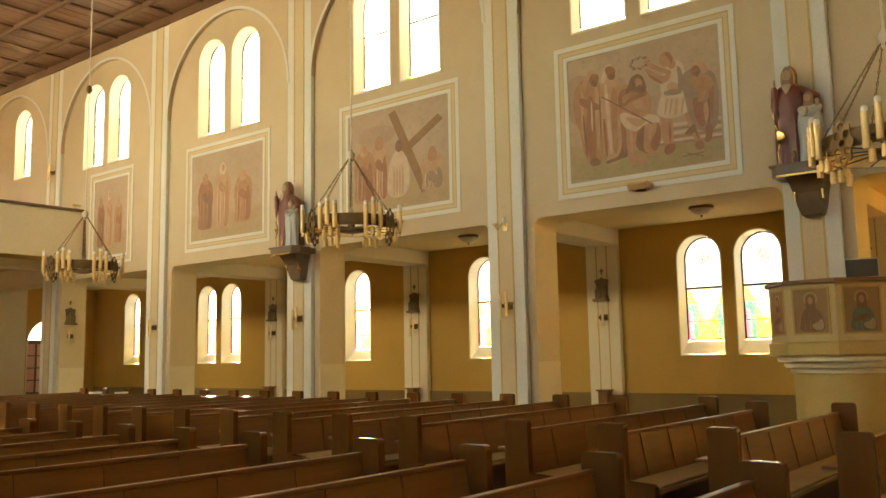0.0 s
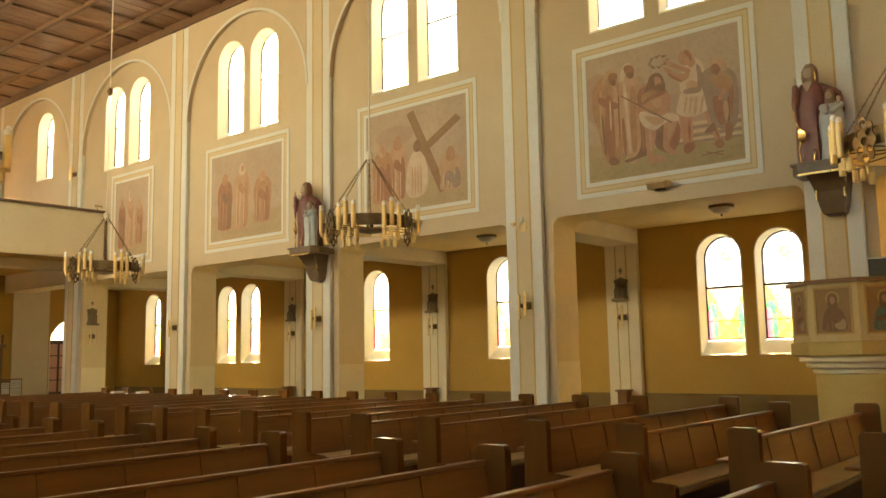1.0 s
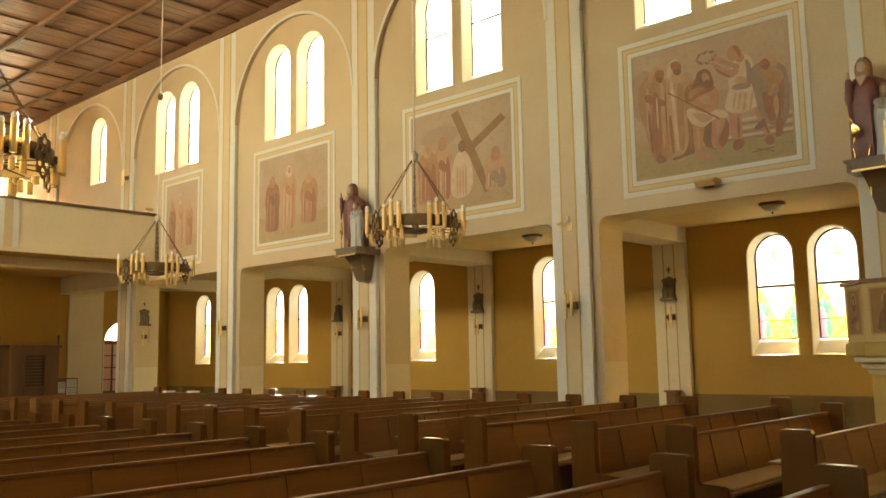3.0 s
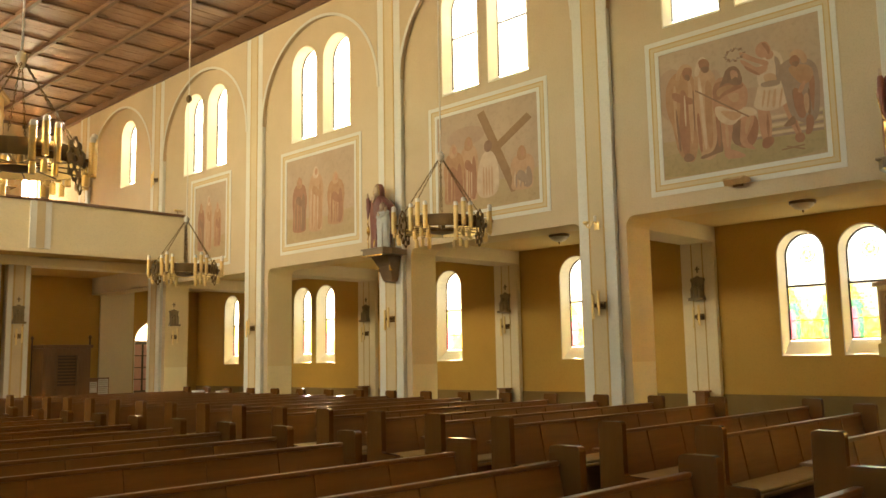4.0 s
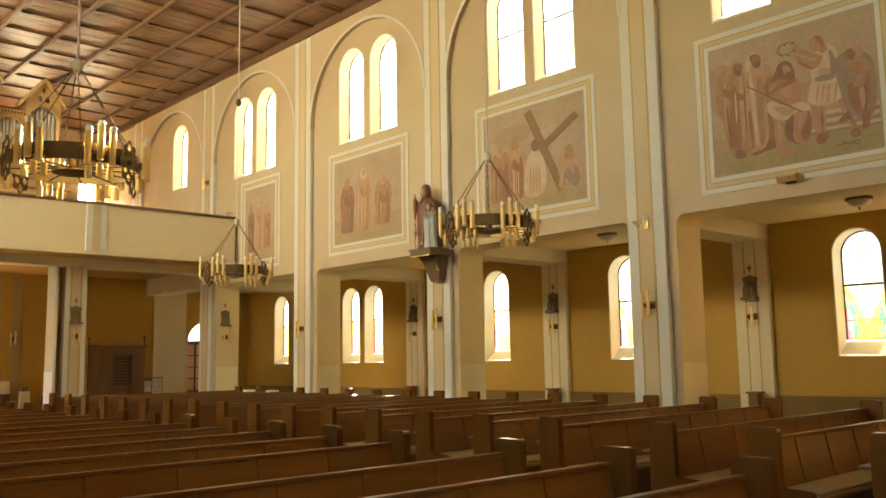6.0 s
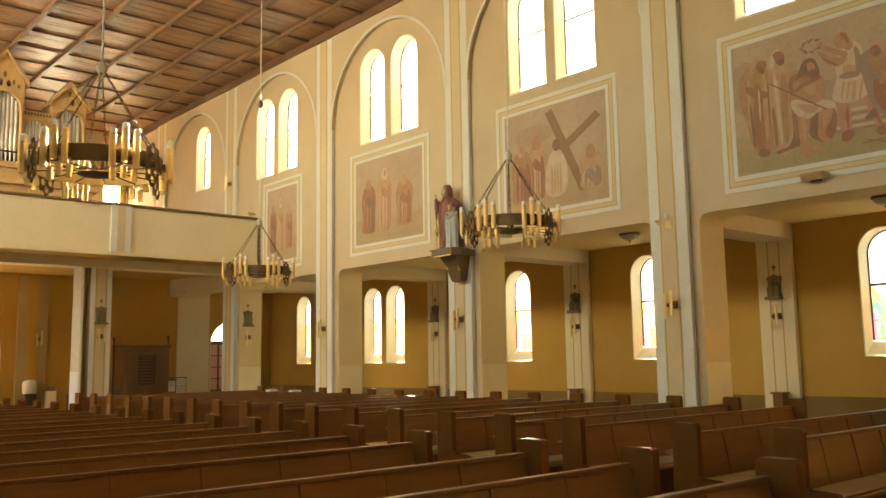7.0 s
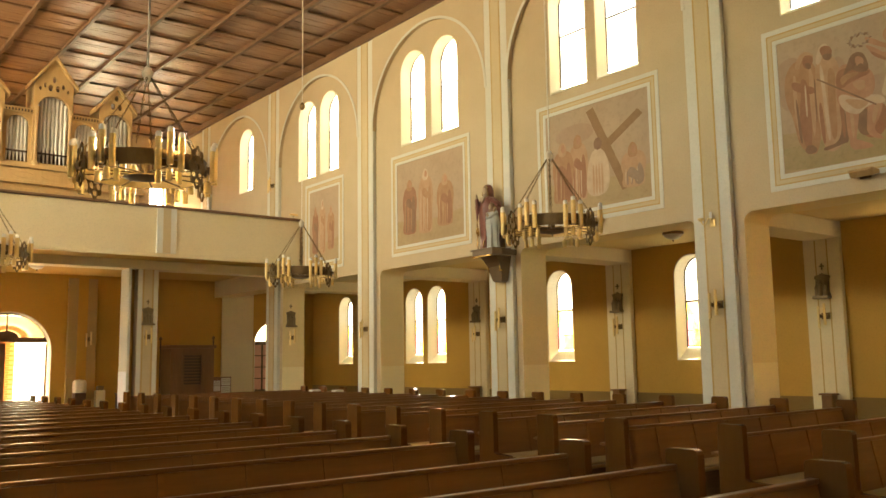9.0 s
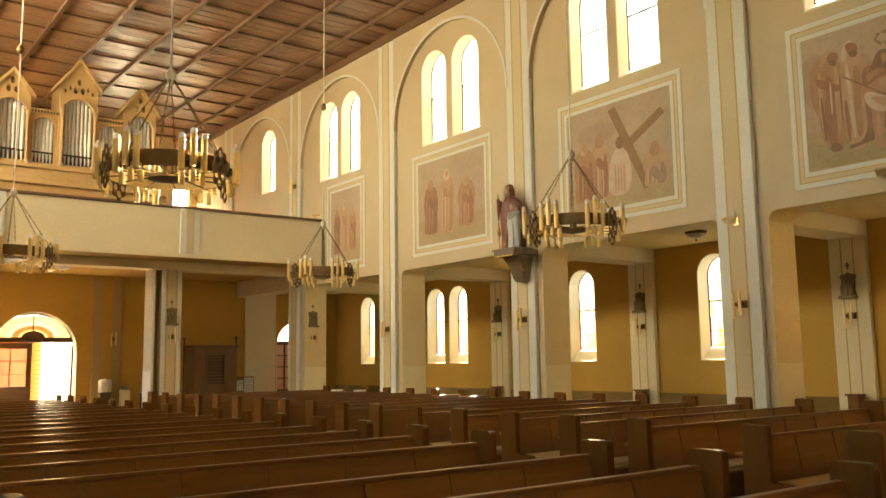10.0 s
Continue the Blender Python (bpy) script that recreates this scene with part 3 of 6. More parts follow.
left_pew = pew(3.92, "dark brown varnished wooden church pew with lighter seat")
right_pew = pew(4.62, "dark brown varnished wooden church pew beside the sunny aisle")
short_pew = pew(3.68, "shorter dark brown wooden pew beside the pulpit")
for i, y in enumerate(PEW_Y):
    lm = Matrix.Translation((0.84, y, 0))
    rm = Matrix.Translation((6.66, y, 0))
    if i == 0:
        left_pew.matrix_basis, short_pew.matrix_basis = lm, rm
    else:
        copy_thing(left_pew, lm)
        if y < 4:
            copy_thing(short_pew, rm)
        elif y < 5:
            right_pew.matrix_basis = rm
        else:
            copy_thing(right_pew, rm)

# ---- more materials ----
M["brass"] = surface("polished_brass", (0.76, 0.59, 0.29), (0.68, 0.51, 0.24), 0.36, metal=1.0, big=3, fine=60, bump=0.04, rvar=0.08)
M["satin_brass"] = surface("satin_brass", (0.86, 0.66, 0.32), (0.78, 0.58, 0.26), 0.5, metal=0.55, big=3, fine=60, bump=0.04)
M["dark_brass"] = surface("browned_brass", (0.20, 0.13, 0.06), (0.14, 0.09, 0.04), 0.38, metal=0.8, big=4, fine=50, bump=0.08)
M["bronze"] = surface("dark_bronze", (0.17, 0.125, 0.065), (0.22, 0.16, 0.08), 0.5, metal=0.4, big=9, fine=60, bump=0.3)
M["bulb"] = surface("opal_bulb_glass", (0.85, 0.83, 0.78), (0.80, 0.78, 0.72), 0.2, big=5, fine=60, bump=0.0)
M["opal"] = surface("opal_lamp_glass", (0.55, 0.50, 0.42), (0.48, 0.43, 0.36), 0.3, big=5, fine=60, bump=0.0)
M["organ_wood"] = surface("pale_oak", (0.50, 0.33, 0.15), (0.42, 0.27, 0.12), 0.5, big=1.6, fine=14, bump=0.1, stretch=(9, 9, 1))
# Near-black wood: the shade behind the pipes is put into the colour.
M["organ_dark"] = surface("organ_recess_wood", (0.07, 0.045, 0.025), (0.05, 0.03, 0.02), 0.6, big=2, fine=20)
M["tin"] = surface("organ_pipe_tin", (0.66, 0.65, 0.62), (0.56, 0.55, 0.54), 0.42, metal=0.25, big=4, fine=50, bump=0.03)
M["brick"] = surface("red_brick_outside", (0.24, 0.066, 0.024), (0.20, 0.054, 0.020), 0.85, big=3, fine=30, bump=0.4)
M["door_wood"] = surface("dark_door_wood", (0.09, 0.045, 0.02), (0.065, 0.03, 0.015), 0.4, big=2, fine=14, stretch=(9, 9, 1))
M["cabinet_wood"] = surface("brown_cabinet_wood", (0.22, 0.11, 0.045), (0.17, 0.08, 0.03), 0.42, big=1.8, fine=14, stretch=(9, 9, 1))
M["paper"] = surface("white_paper", (0.78, 0.77, 0.74), (0.70, 0.70, 0.67), 0.7, big=4, fine=30, bump=0.02)
M["print"] = surface("faded_print", (0.45, 0.36, 0.24), (0.34, 0.36, 0.28), 0.7, big=14, fine=50, bump=0.0)
M["screen"] = surface("black_board", (0.035, 0.03, 0.025), (0.05, 0.045, 0.035), 0.5, big=4, fine=30)
M["robe_red"] = surface("dull_red_robe_paint", (0.20, 0.065, 0.045), (0.14, 0.045, 0.035), 0.45, big=7, fine=30, bump=0.2)
M["robe_blue"] = surface("pale_blue_robe_paint", (0.42, 0.43, 0.42), (0.34, 0.36, 0.37), 0.5, big=7, fine=30, bump=0.2)
M["hood_brown"] = surface("brown_hood_paint", (0.26, 0.17, 0.11), (0.20, 0.12, 0.07), 0.5, big=7, fine=30)
M["carved_pale"] = surface("pale_carved_paint", (0.40, 0.29, 0.20), (0.34, 0.24, 0.165), 0.5, big=9, fine=40)
M["gilding"] = surface("gilded_edge", (0.85, 0.62, 0.25), (0.70, 0.48, 0.18), 0.25, metal=1.0, big=9, fine=60)
M["stone_slab"] = surface("dark_marbled_slab", (0.105, 0.065, 0.035), (0.15, 0.095, 0.05), 0.35, big=5, fine=30)
M["pulpit_ochre"] = surface("pulpit_ochre_paint", (0.52, 0.37, 0.12), (0.46, 0.32, 0.09), 0.65, big=1.5, fine=40)
M["pulpit"] = surface("pulpit_stucco", (0.58, 0.45, 0.22), (0.52, 0.395, 0.18), 0.7, big=1.5, fine=40)
M["pink_pane"] = surface("pink_textured_pane", (0.75, 0.42, 0.34), (0.68, 0.36, 0.28), 0.3, big=3, fine=60)


def paint(name, a, b, seed_scale=3.0):
    return surface("mural_" + name, a, b, 0.8, big=seed_scale, fine=13, bump=0.1, speck=0.80)


MURAL = {"sky": paint("sky", (0.375, 0.265, 0.18), (0.44, 0.325, 0.225), 1.4), "earth": paint("earth", (0.35, 0.245, 0.138), (0.41, 0.305, 0.172), 2.0),
         "ochre": paint("ochre", (0.403, 0.233, 0.131), (0.318, 0.171, 0.090), 6), "sand": paint("sand", (0.466, 0.294, 0.180), (0.382, 0.223, 0.131), 6),
         "rust": paint("rust", (0.329, 0.162, 0.095), (0.265, 0.123, 0.072), 6), "umber": paint("umber", (0.445, 0.242, 0.149), (0.360, 0.190, 0.117), 6),
         "pale": paint("pale_cloth", (0.55, 0.415, 0.30), (0.45, 0.325, 0.225), 6), "slate": paint("slate", (0.32, 0.225, 0.165), (0.26, 0.18, 0.13), 6),
         "dark": paint("dark_brown", (0.25, 0.145, 0.09), (0.195, 0.11, 0.068), 6), "step": paint("step", (0.530, 0.389, 0.261), (0.477, 0.342, 0.225), 3),
         "wood": paint("timber", (0.286, 0.171, 0.090), (0.233, 0.133, 0.068), 5), "cloud": paint("cloud", (0.40, 0.27, 0.19), (0.35, 0.235, 0.16), 2),
         "teal": paint("teal", (0.138, 0.180, 0.135), (0.106, 0.138, 0.104), 6), "brown": paint("brown", (0.223, 0.128, 0.063), (0.170, 0.095, 0.045), 6), "panel": paint("panel_gold", (0.318, 0.195, 0.086), (0.265, 0.157, 0.063), 4),
         "grass": paint("grass", (0.30, 0.235, 0.12), (0.37, 0.275, 0.15), 3)}

# ---- wall paintings ----


def blob(pts, n=3):
    """A smooth closed outline through a few corner points."""
    for _ in range(n):
        out = []
        for i, (u, v) in enumerate(pts):
            a, b = pts[(i + 1) % len(pts)]
            out += [(0.75 * u + 0.25 * a, 0.75 * v + 0.25 * b), (0.25 * u + 0.75 * a, 0.25 * v + 0.75 * b)]
        pts = out
    return pts


def daub(pts):
    """A brush patch: a smooth outline a little larger than its corner points, to make up for the rounding."""
    cu, cv = sum(p[0] for p in pts) / len(pts), sum(p[1] for p in pts) / len(pts)
    return blob([(cu + (u - cu) * 1.16, cv + (v - cv) * 1.12) for u, v in pts])


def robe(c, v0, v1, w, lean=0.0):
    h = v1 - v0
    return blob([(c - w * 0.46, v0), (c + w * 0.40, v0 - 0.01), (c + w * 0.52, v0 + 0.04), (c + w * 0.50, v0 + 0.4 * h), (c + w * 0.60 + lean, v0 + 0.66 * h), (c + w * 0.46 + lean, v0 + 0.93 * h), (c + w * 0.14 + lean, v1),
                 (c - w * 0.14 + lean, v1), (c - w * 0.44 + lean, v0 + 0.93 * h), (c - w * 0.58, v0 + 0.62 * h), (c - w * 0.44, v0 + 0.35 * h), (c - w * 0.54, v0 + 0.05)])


def bar(u0, v0, u1, v1, w):
    du, dv = u1 - u0, v1 - v0
    k = w / 2 / math.hypot(du, dv)
    return [(u0 - dv * k, v0 + du * k), (u0 + dv * k, v0 - du * k), (u1 + dv * k, v1 - du * k), (u1 - dv * k, v1 + du * k)]


def wall_painting(yc, z0, wide, high, shapes, label):
    root = thing("wall_painting", label, "wall painting", Matrix.Translation((WX, yc, z0)), group="nave wall paintings")
    hw = wide / 2
    put = lambda u, v, d: (-d, -u, v)
    for nm, o, i, d, mat in (("outer_border", 0.0, 0.075, 0.012, "band"), ("gold_line", 0.075, 0.095, 0.009, "gold_paint"), ("middle_border", 0.095, 0.155, 0.007, "tan"),
                             ("gold_line", 0.155, 0.17, 0.009, "gold_paint"), ("inner_border", 0.17, 0.235, 0.012, "band")):
        part(nm, prism(bmesh.new(), rect(-hw + o, hw - o, o, high - o), [rect(-hw + i, hw - i, i, high - i)], 0.001, d, put), M[mat], root)
    iw, ih = wide - 0.48, high - 0.48
    part("canvas", prism(bmesh.new(), rect(-hw + 0.238, hw - 0.238, 0.238, high - 0.238), [], 0.001, 0.004, put), MURAL["sky"], root, "faded pinkish painted plaster")
    lay = 0.0045
    for nm, pts, mat in shapes:
        q = [(min(max(-iw / 2 + u * iw, -iw / 2 + 0.005), iw / 2 - 0.005), min(max(0.24 + v * ih, 0.245), 0.235 + ih)) for u, v in pts]
        part(nm, prism(bmesh.new(), q, [], lay - 0.0008, lay, put), MURAL[mat], root)
        lay += 0.00016
    return root


def folds(c, v0, v1, w, mat, n=3):
    out = []
    for i in range(n):
        u = c + w * (-0.28 + 0.56 * i / max(n - 1, 1))
        out.append(("painted_fold", blob([(u - 0.006, v0), (u + 0.008, v0), (u + 0.012, (v0 + v1) / 2), (u + 0.002, v1), (u - 0.008, (v0 + v1) / 2)], 2), mat))
    return out


ground = [("painted_ground", blob([(0.0, 0.0), (1.0, 0.0), (1.0, 0.0), (1.0, 0.30), (1.0, 0.30), (0.6, 0.24), (0.3, 0.27), (0.0, 0.30), (0.0, 0.30), (0.0, 0.0)], 2), "earth")]


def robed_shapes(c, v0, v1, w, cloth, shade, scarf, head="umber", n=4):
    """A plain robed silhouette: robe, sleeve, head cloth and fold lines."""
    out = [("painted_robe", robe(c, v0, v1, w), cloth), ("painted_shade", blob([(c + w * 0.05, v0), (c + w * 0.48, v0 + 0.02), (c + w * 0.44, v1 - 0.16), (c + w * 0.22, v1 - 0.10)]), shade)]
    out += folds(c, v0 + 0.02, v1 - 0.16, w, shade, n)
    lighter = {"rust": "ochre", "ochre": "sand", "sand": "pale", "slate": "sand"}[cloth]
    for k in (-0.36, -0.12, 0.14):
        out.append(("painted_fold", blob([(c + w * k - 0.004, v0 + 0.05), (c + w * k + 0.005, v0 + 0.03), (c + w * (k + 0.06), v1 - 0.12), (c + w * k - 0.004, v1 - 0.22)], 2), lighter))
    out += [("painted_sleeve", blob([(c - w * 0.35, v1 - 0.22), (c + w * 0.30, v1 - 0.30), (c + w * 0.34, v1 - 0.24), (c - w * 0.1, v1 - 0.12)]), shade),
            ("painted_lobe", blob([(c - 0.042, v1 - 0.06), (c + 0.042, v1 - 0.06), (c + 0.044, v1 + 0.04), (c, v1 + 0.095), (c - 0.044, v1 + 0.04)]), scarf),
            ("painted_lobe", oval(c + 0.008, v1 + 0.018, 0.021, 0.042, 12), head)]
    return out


crown = list(ground)
crown += [
    ("painted_tree", daub([(0.00, 0.50), (0.00, 0.80), (0.05, 0.85), (0.11, 0.85), (0.16, 0.77), (0.16, 0.46)]), "cloud"),
    ("painted_tree", daub([(0.32, 0.62), (0.35, 0.78), (0.40, 0.75), (0.42, 0.60)]), "cloud"),
    ("painted_hill", daub([(0.53, 0.42), (0.56, 0.56), (0.64, 0.56), (0.8, 0.50), (0.99, 0.52), (0.99, 0.29), (0.77, 0.34)]), "cloud"),
    ("painted_grass", daub([(0.01, 0.17), (0.22, 0.19), (0.60, 0.17), (0.99, 0.17), (0.99, 0.04), (0.60, 0.00), (0.01, 0.02)]), "grass"),
    ("painted_step", bar(0.69, 0.32, 0.99, 0.31, 0.02), "step"),
    ("painted_step", bar(0.69, 0.29, 0.99, 0.28, 0.02), "slate"),
    ("painted_step", bar(0.65, 0.26, 0.99, 0.25, 0.02), "step"),
    ("painted_step", bar(0.65, 0.23, 0.99, 0.22, 0.02), "slate"),
    ("painted_step", bar(0.60, 0.21, 0.99, 0.19, 0.02), "step"),
    ("painted_step", bar(0.60, 0.19, 0.99, 0.17, 0.02), "slate"),
]
crown += [
    ("painted_robe", daub([(0.05, 0.69), (0.09, 0.78), (0.15, 0.80), (0.21, 0.77), (0.24, 0.64), (0.24, 0.39), (0.22, 0.19), (0.19, 0.13), (0.11, 0.21), (0.09, 0.40), (0.05, 0.54)]), "ochre"),
    ("painted_shade", daub([(0.14, 0.67), (0.18, 0.63), (0.19, 0.43), (0.18, 0.17), (0.14, 0.19), (0.12, 0.40), (0.14, 0.55)]), "rust"),
    ("painted_fold", daub([(0.20, 0.75), (0.22, 0.65), (0.22, 0.39), (0.20, 0.22), (0.19, 0.43), (0.19, 0.63)]), "sand"),
    ("painted_fold", daub([(0.09, 0.70), (0.11, 0.71), (0.11, 0.52), (0.11, 0.28), (0.09, 0.42)]), "sand"),
    ("painted_sleeve", daub([(0.09, 0.68), (0.16, 0.63), (0.22, 0.59), (0.21, 0.55), (0.14, 0.58), (0.09, 0.62)]), "rust"),
    ("painted_scarf", daub([(0.11, 0.78), (0.14, 0.86), (0.18, 0.88), (0.22, 0.84), (0.22, 0.82), (0.18, 0.85), (0.15, 0.81), (0.14, 0.76)]), "sand"),
]
crown += [
    ("painted_lobe", daub([(0.16, 0.82), (0.18, 0.85), (0.22, 0.83), (0.22, 0.79), (0.20, 0.75), (0.17, 0.76)]), "rust"),
    ("painted_lobe", daub([(0.17, 0.79), (0.20, 0.79), (0.21, 0.75), (0.19, 0.74)]), "dark"),
    ("painted_fold", daub([(0.10, 0.53), (0.11, 0.52), (0.13, 0.21), (0.11, 0.23)]), "dark"),
    ("painted_fold", daub([(0.16, 0.62), (0.17, 0.62), (0.17, 0.40), (0.16, 0.40)]), "pale"),
    ("painted_fold", daub([(0.22, 0.65), (0.23, 0.63), (0.23, 0.42), (0.22, 0.31)]), "dark"),
    ("painted_shoe", daub([(0.14, 0.14), (0.16, 0.18), (0.20, 0.16), (0.21, 0.12), (0.16, 0.11)]), "dark"),
    ("painted_robe", daub([(0.24, 0.64), (0.25, 0.76), (0.30, 0.80), (0.35, 0.74), (0.37, 0.67), (0.35, 0.57), (0.36, 0.34), (0.36, 0.16), (0.30, 0.13), (0.26, 0.18), (0.24, 0.41)]), "sand"),
]
crown += [
    ("painted_shade", daub([(0.31, 0.70), (0.35, 0.65), (0.34, 0.50), (0.34, 0.23), (0.31, 0.19), (0.30, 0.45)]), "ochre"),
    ("painted_shade", daub([(0.24, 0.45), (0.26, 0.46), (0.27, 0.18), (0.25, 0.18)]), "rust"),
    ("painted_fold", daub([(0.26, 0.73), (0.28, 0.71), (0.29, 0.45), (0.3, 0.21), (0.28, 0.21), (0.27, 0.49)]), "pale"),
    ("painted_scarf", daub([(0.24, 0.77), (0.26, 0.87), (0.29, 0.90), (0.32, 0.87), (0.29, 0.86), (0.27, 0.76)]), "pale"),
    ("painted_lobe", daub([(0.27, 0.87), (0.31, 0.88), (0.34, 0.84), (0.33, 0.79), (0.30, 0.78), (0.28, 0.82)]), "rust"),
    ("painted_lobe", daub([(0.28, 0.82), (0.34, 0.81), (0.33, 0.77), (0.30, 0.77)]), "dark"),
    ("painted_shade", daub([(0.36, 0.48), (0.38, 0.43), (0.40, 0.15), (0.37, 0.15), (0.27, 0.12), (0.26, 0.15), (0.35, 0.16), (0.37, 0.31)]), "dark"),
]
crown += [
    ("painted_shade", daub([(0.36, 0.57), (0.38, 0.55), (0.39, 0.22), (0.37, 0.18)]), "rust"),
    ("painted_cloak", daub([(0.36, 0.62), (0.40, 0.7), (0.47, 0.66), (0.54, 0.62), (0.56, 0.52), (0.53, 0.42), (0.38, 0.41), (0.36, 0.49)]), "umber"),
    ("painted_cloak", daub([(0.49, 0.36), (0.59, 0.37), (0.62, 0.30), (0.60, 0.17), (0.54, 0.14), (0.49, 0.18)]), "rust"),
    ("painted_shade", daub([(0.46, 0.34), (0.53, 0.34), (0.54, 0.22), (0.51, 0.16), (0.46, 0.20)]), "dark"),
    ("painted_patch", daub([(0.42, 0.58), (0.52, 0.59), (0.55, 0.49), (0.54, 0.44), (0.44, 0.44)]), "umber"),
    ("painted_fold", daub([(0.44, 0.56), (0.51, 0.56), (0.52, 0.50), (0.48, 0.49)]), "sand"),
    ("painted_cloak", daub([(0.37, 0.66), (0.42, 0.67), (0.52, 0.63), (0.54, 0.59), (0.43, 0.57), (0.38, 0.52), (0.36, 0.57)]), "rust"),
]
crown += [
    ("painted_fold", daub([(0.38, 0.62), (0.45, 0.63), (0.49, 0.61), (0.42, 0.59), (0.39, 0.55)]), "ochre"),
    ("painted_bar", daub([(0.40, 0.41), (0.47, 0.38), (0.46, 0.26), (0.44, 0.16), (0.45, 0.09), (0.42, 0.09), (0.40, 0.21)]), "umber"),
    ("painted_bar", daub([(0.42, 0.39), (0.43, 0.39), (0.44, 0.27), (0.43, 0.15), (0.42, 0.24)]), "sand"),
    ("painted_shoe", daub([(0.41, 0.14), (0.44, 0.15), (0.53, 0.09), (0.52, 0.07), (0.42, 0.08)]), "umber"),
    ("painted_bar", daub([(0.53, 0.41), (0.60, 0.38), (0.59, 0.29), (0.54, 0.20), (0.59, 0.14), (0.59, 0.12), (0.51, 0.17), (0.52, 0.28)]), "umber"),
    ("painted_bar", daub([(0.56, 0.37), (0.59, 0.35), (0.57, 0.30), (0.55, 0.23), (0.54, 0.27)]), "sand"),
    ("painted_cloth", daub([(0.37, 0.49), (0.45, 0.46), (0.52, 0.44), (0.59, 0.42), (0.61, 0.36), (0.52, 0.38), (0.47, 0.32), (0.39, 0.38)]), "pale"),
]
crown += [
    ("painted_fold", daub([(0.40, 0.45), (0.48, 0.42), (0.53, 0.39), (0.47, 0.35), (0.42, 0.41)]), "sand"),
    ("painted_fold", daub([(0.54, 0.43), (0.59, 0.40), (0.60, 0.37), (0.55, 0.39)]), "step"),
    ("painted_bar", daub([(0.38, 0.53), (0.43, 0.53), (0.52, 0.45), (0.54, 0.45), (0.52, 0.43), (0.48, 0.43), (0.40, 0.49)]), "umber"),
    ("painted_bar", daub([(0.52, 0.57), (0.55, 0.54), (0.56, 0.46), (0.52, 0.43), (0.52, 0.47)]), "umber"),
    ("painted_lobe", daub([(0.40, 0.62), (0.43, 0.69), (0.45, 0.75), (0.49, 0.76), (0.52, 0.73), (0.54, 0.62), (0.49, 0.62), (0.45, 0.66)]), "dark"),
    ("painted_lobe", daub([(0.47, 0.73), (0.50, 0.73), (0.52, 0.69), (0.50, 0.65), (0.48, 0.66)]), "umber"),
    ("painted_lobe", daub([(0.48, 0.67), (0.51, 0.68), (0.51, 0.63), (0.48, 0.63)]), "dark"),
    ("painted_staff", bar(0.24, 0.65, 0.57, 0.36, 0.01), "dark"),
]
crown += [
    ("painted_bar", daub([(0.63, 0.42), (0.69, 0.39), (0.70, 0.27), (0.69, 0.16), (0.65, 0.16), (0.63, 0.28)]), "umber"),
    ("painted_fold", daub([(0.68, 0.37), (0.69, 0.27), (0.68, 0.17), (0.67, 0.25)]), "rust"),
    ("painted_shoe", daub([(0.64, 0.12), (0.65, 0.18), (0.7, 0.18), (0.71, 0.14), (0.67, 0.10)]), "rust"),
    ("painted_bar", daub([(0.77, 0.41), (0.81, 0.43), (0.84, 0.29), (0.87, 0.15), (0.84, 0.15), (0.8, 0.29)]), "umber"),
    ("painted_fold", daub([(0.81, 0.39), (0.84, 0.27), (0.86, 0.15), (0.85, 0.18), (0.82, 0.28)]), "rust"),
    ("painted_shoe", daub([(0.83, 0.13), (0.84, 0.17), (0.88, 0.16), (0.88, 0.11), (0.85, 0.10)]), "rust"),
    ("painted_bar", daub([(0.76, 0.53), (0.81, 0.50), (0.82, 0.41), (0.8, 0.38), (0.77, 0.41)]), "umber"),
    ("painted_kilt", daub([(0.65, 0.58), (0.77, 0.55), (0.81, 0.44), (0.78, 0.40), (0.70, 0.37), (0.61, 0.42), (0.63, 0.49)]), "pale"),
]
crown += [
    ("painted_fold", daub([(0.67, 0.54), (0.68, 0.53), (0.66, 0.41), (0.65, 0.42)]), "sand"),
    ("painted_fold", daub([(0.70, 0.53), (0.71, 0.53), (0.69, 0.40), (0.68, 0.41)]), "sand"),
    ("painted_fold", daub([(0.73, 0.52), (0.74, 0.52), (0.73, 0.39), (0.71, 0.40)]), "sand"),
    ("painted_fold", daub([(0.77, 0.51), (0.78, 0.51), (0.76, 0.38), (0.75, 0.39)]), "sand"),
    ("painted_patch", daub([(0.67, 0.73), (0.70, 0.79), (0.75, 0.79), (0.78, 0.73), (0.78, 0.65), (0.77, 0.53), (0.66, 0.54), (0.64, 0.64)]), "pale"),
    ("painted_shade", daub([(0.74, 0.76), (0.77, 0.72), (0.78, 0.62), (0.76, 0.55), (0.74, 0.56), (0.75, 0.66)]), "slate"),
    ("painted_fold", daub([(0.67, 0.64), (0.73, 0.64), (0.75, 0.58), (0.69, 0.57)]), "sand"),
    ("painted_belt", daub([(0.66, 0.59), (0.76, 0.58), (0.76, 0.54), (0.66, 0.55)]), "slate"),
]
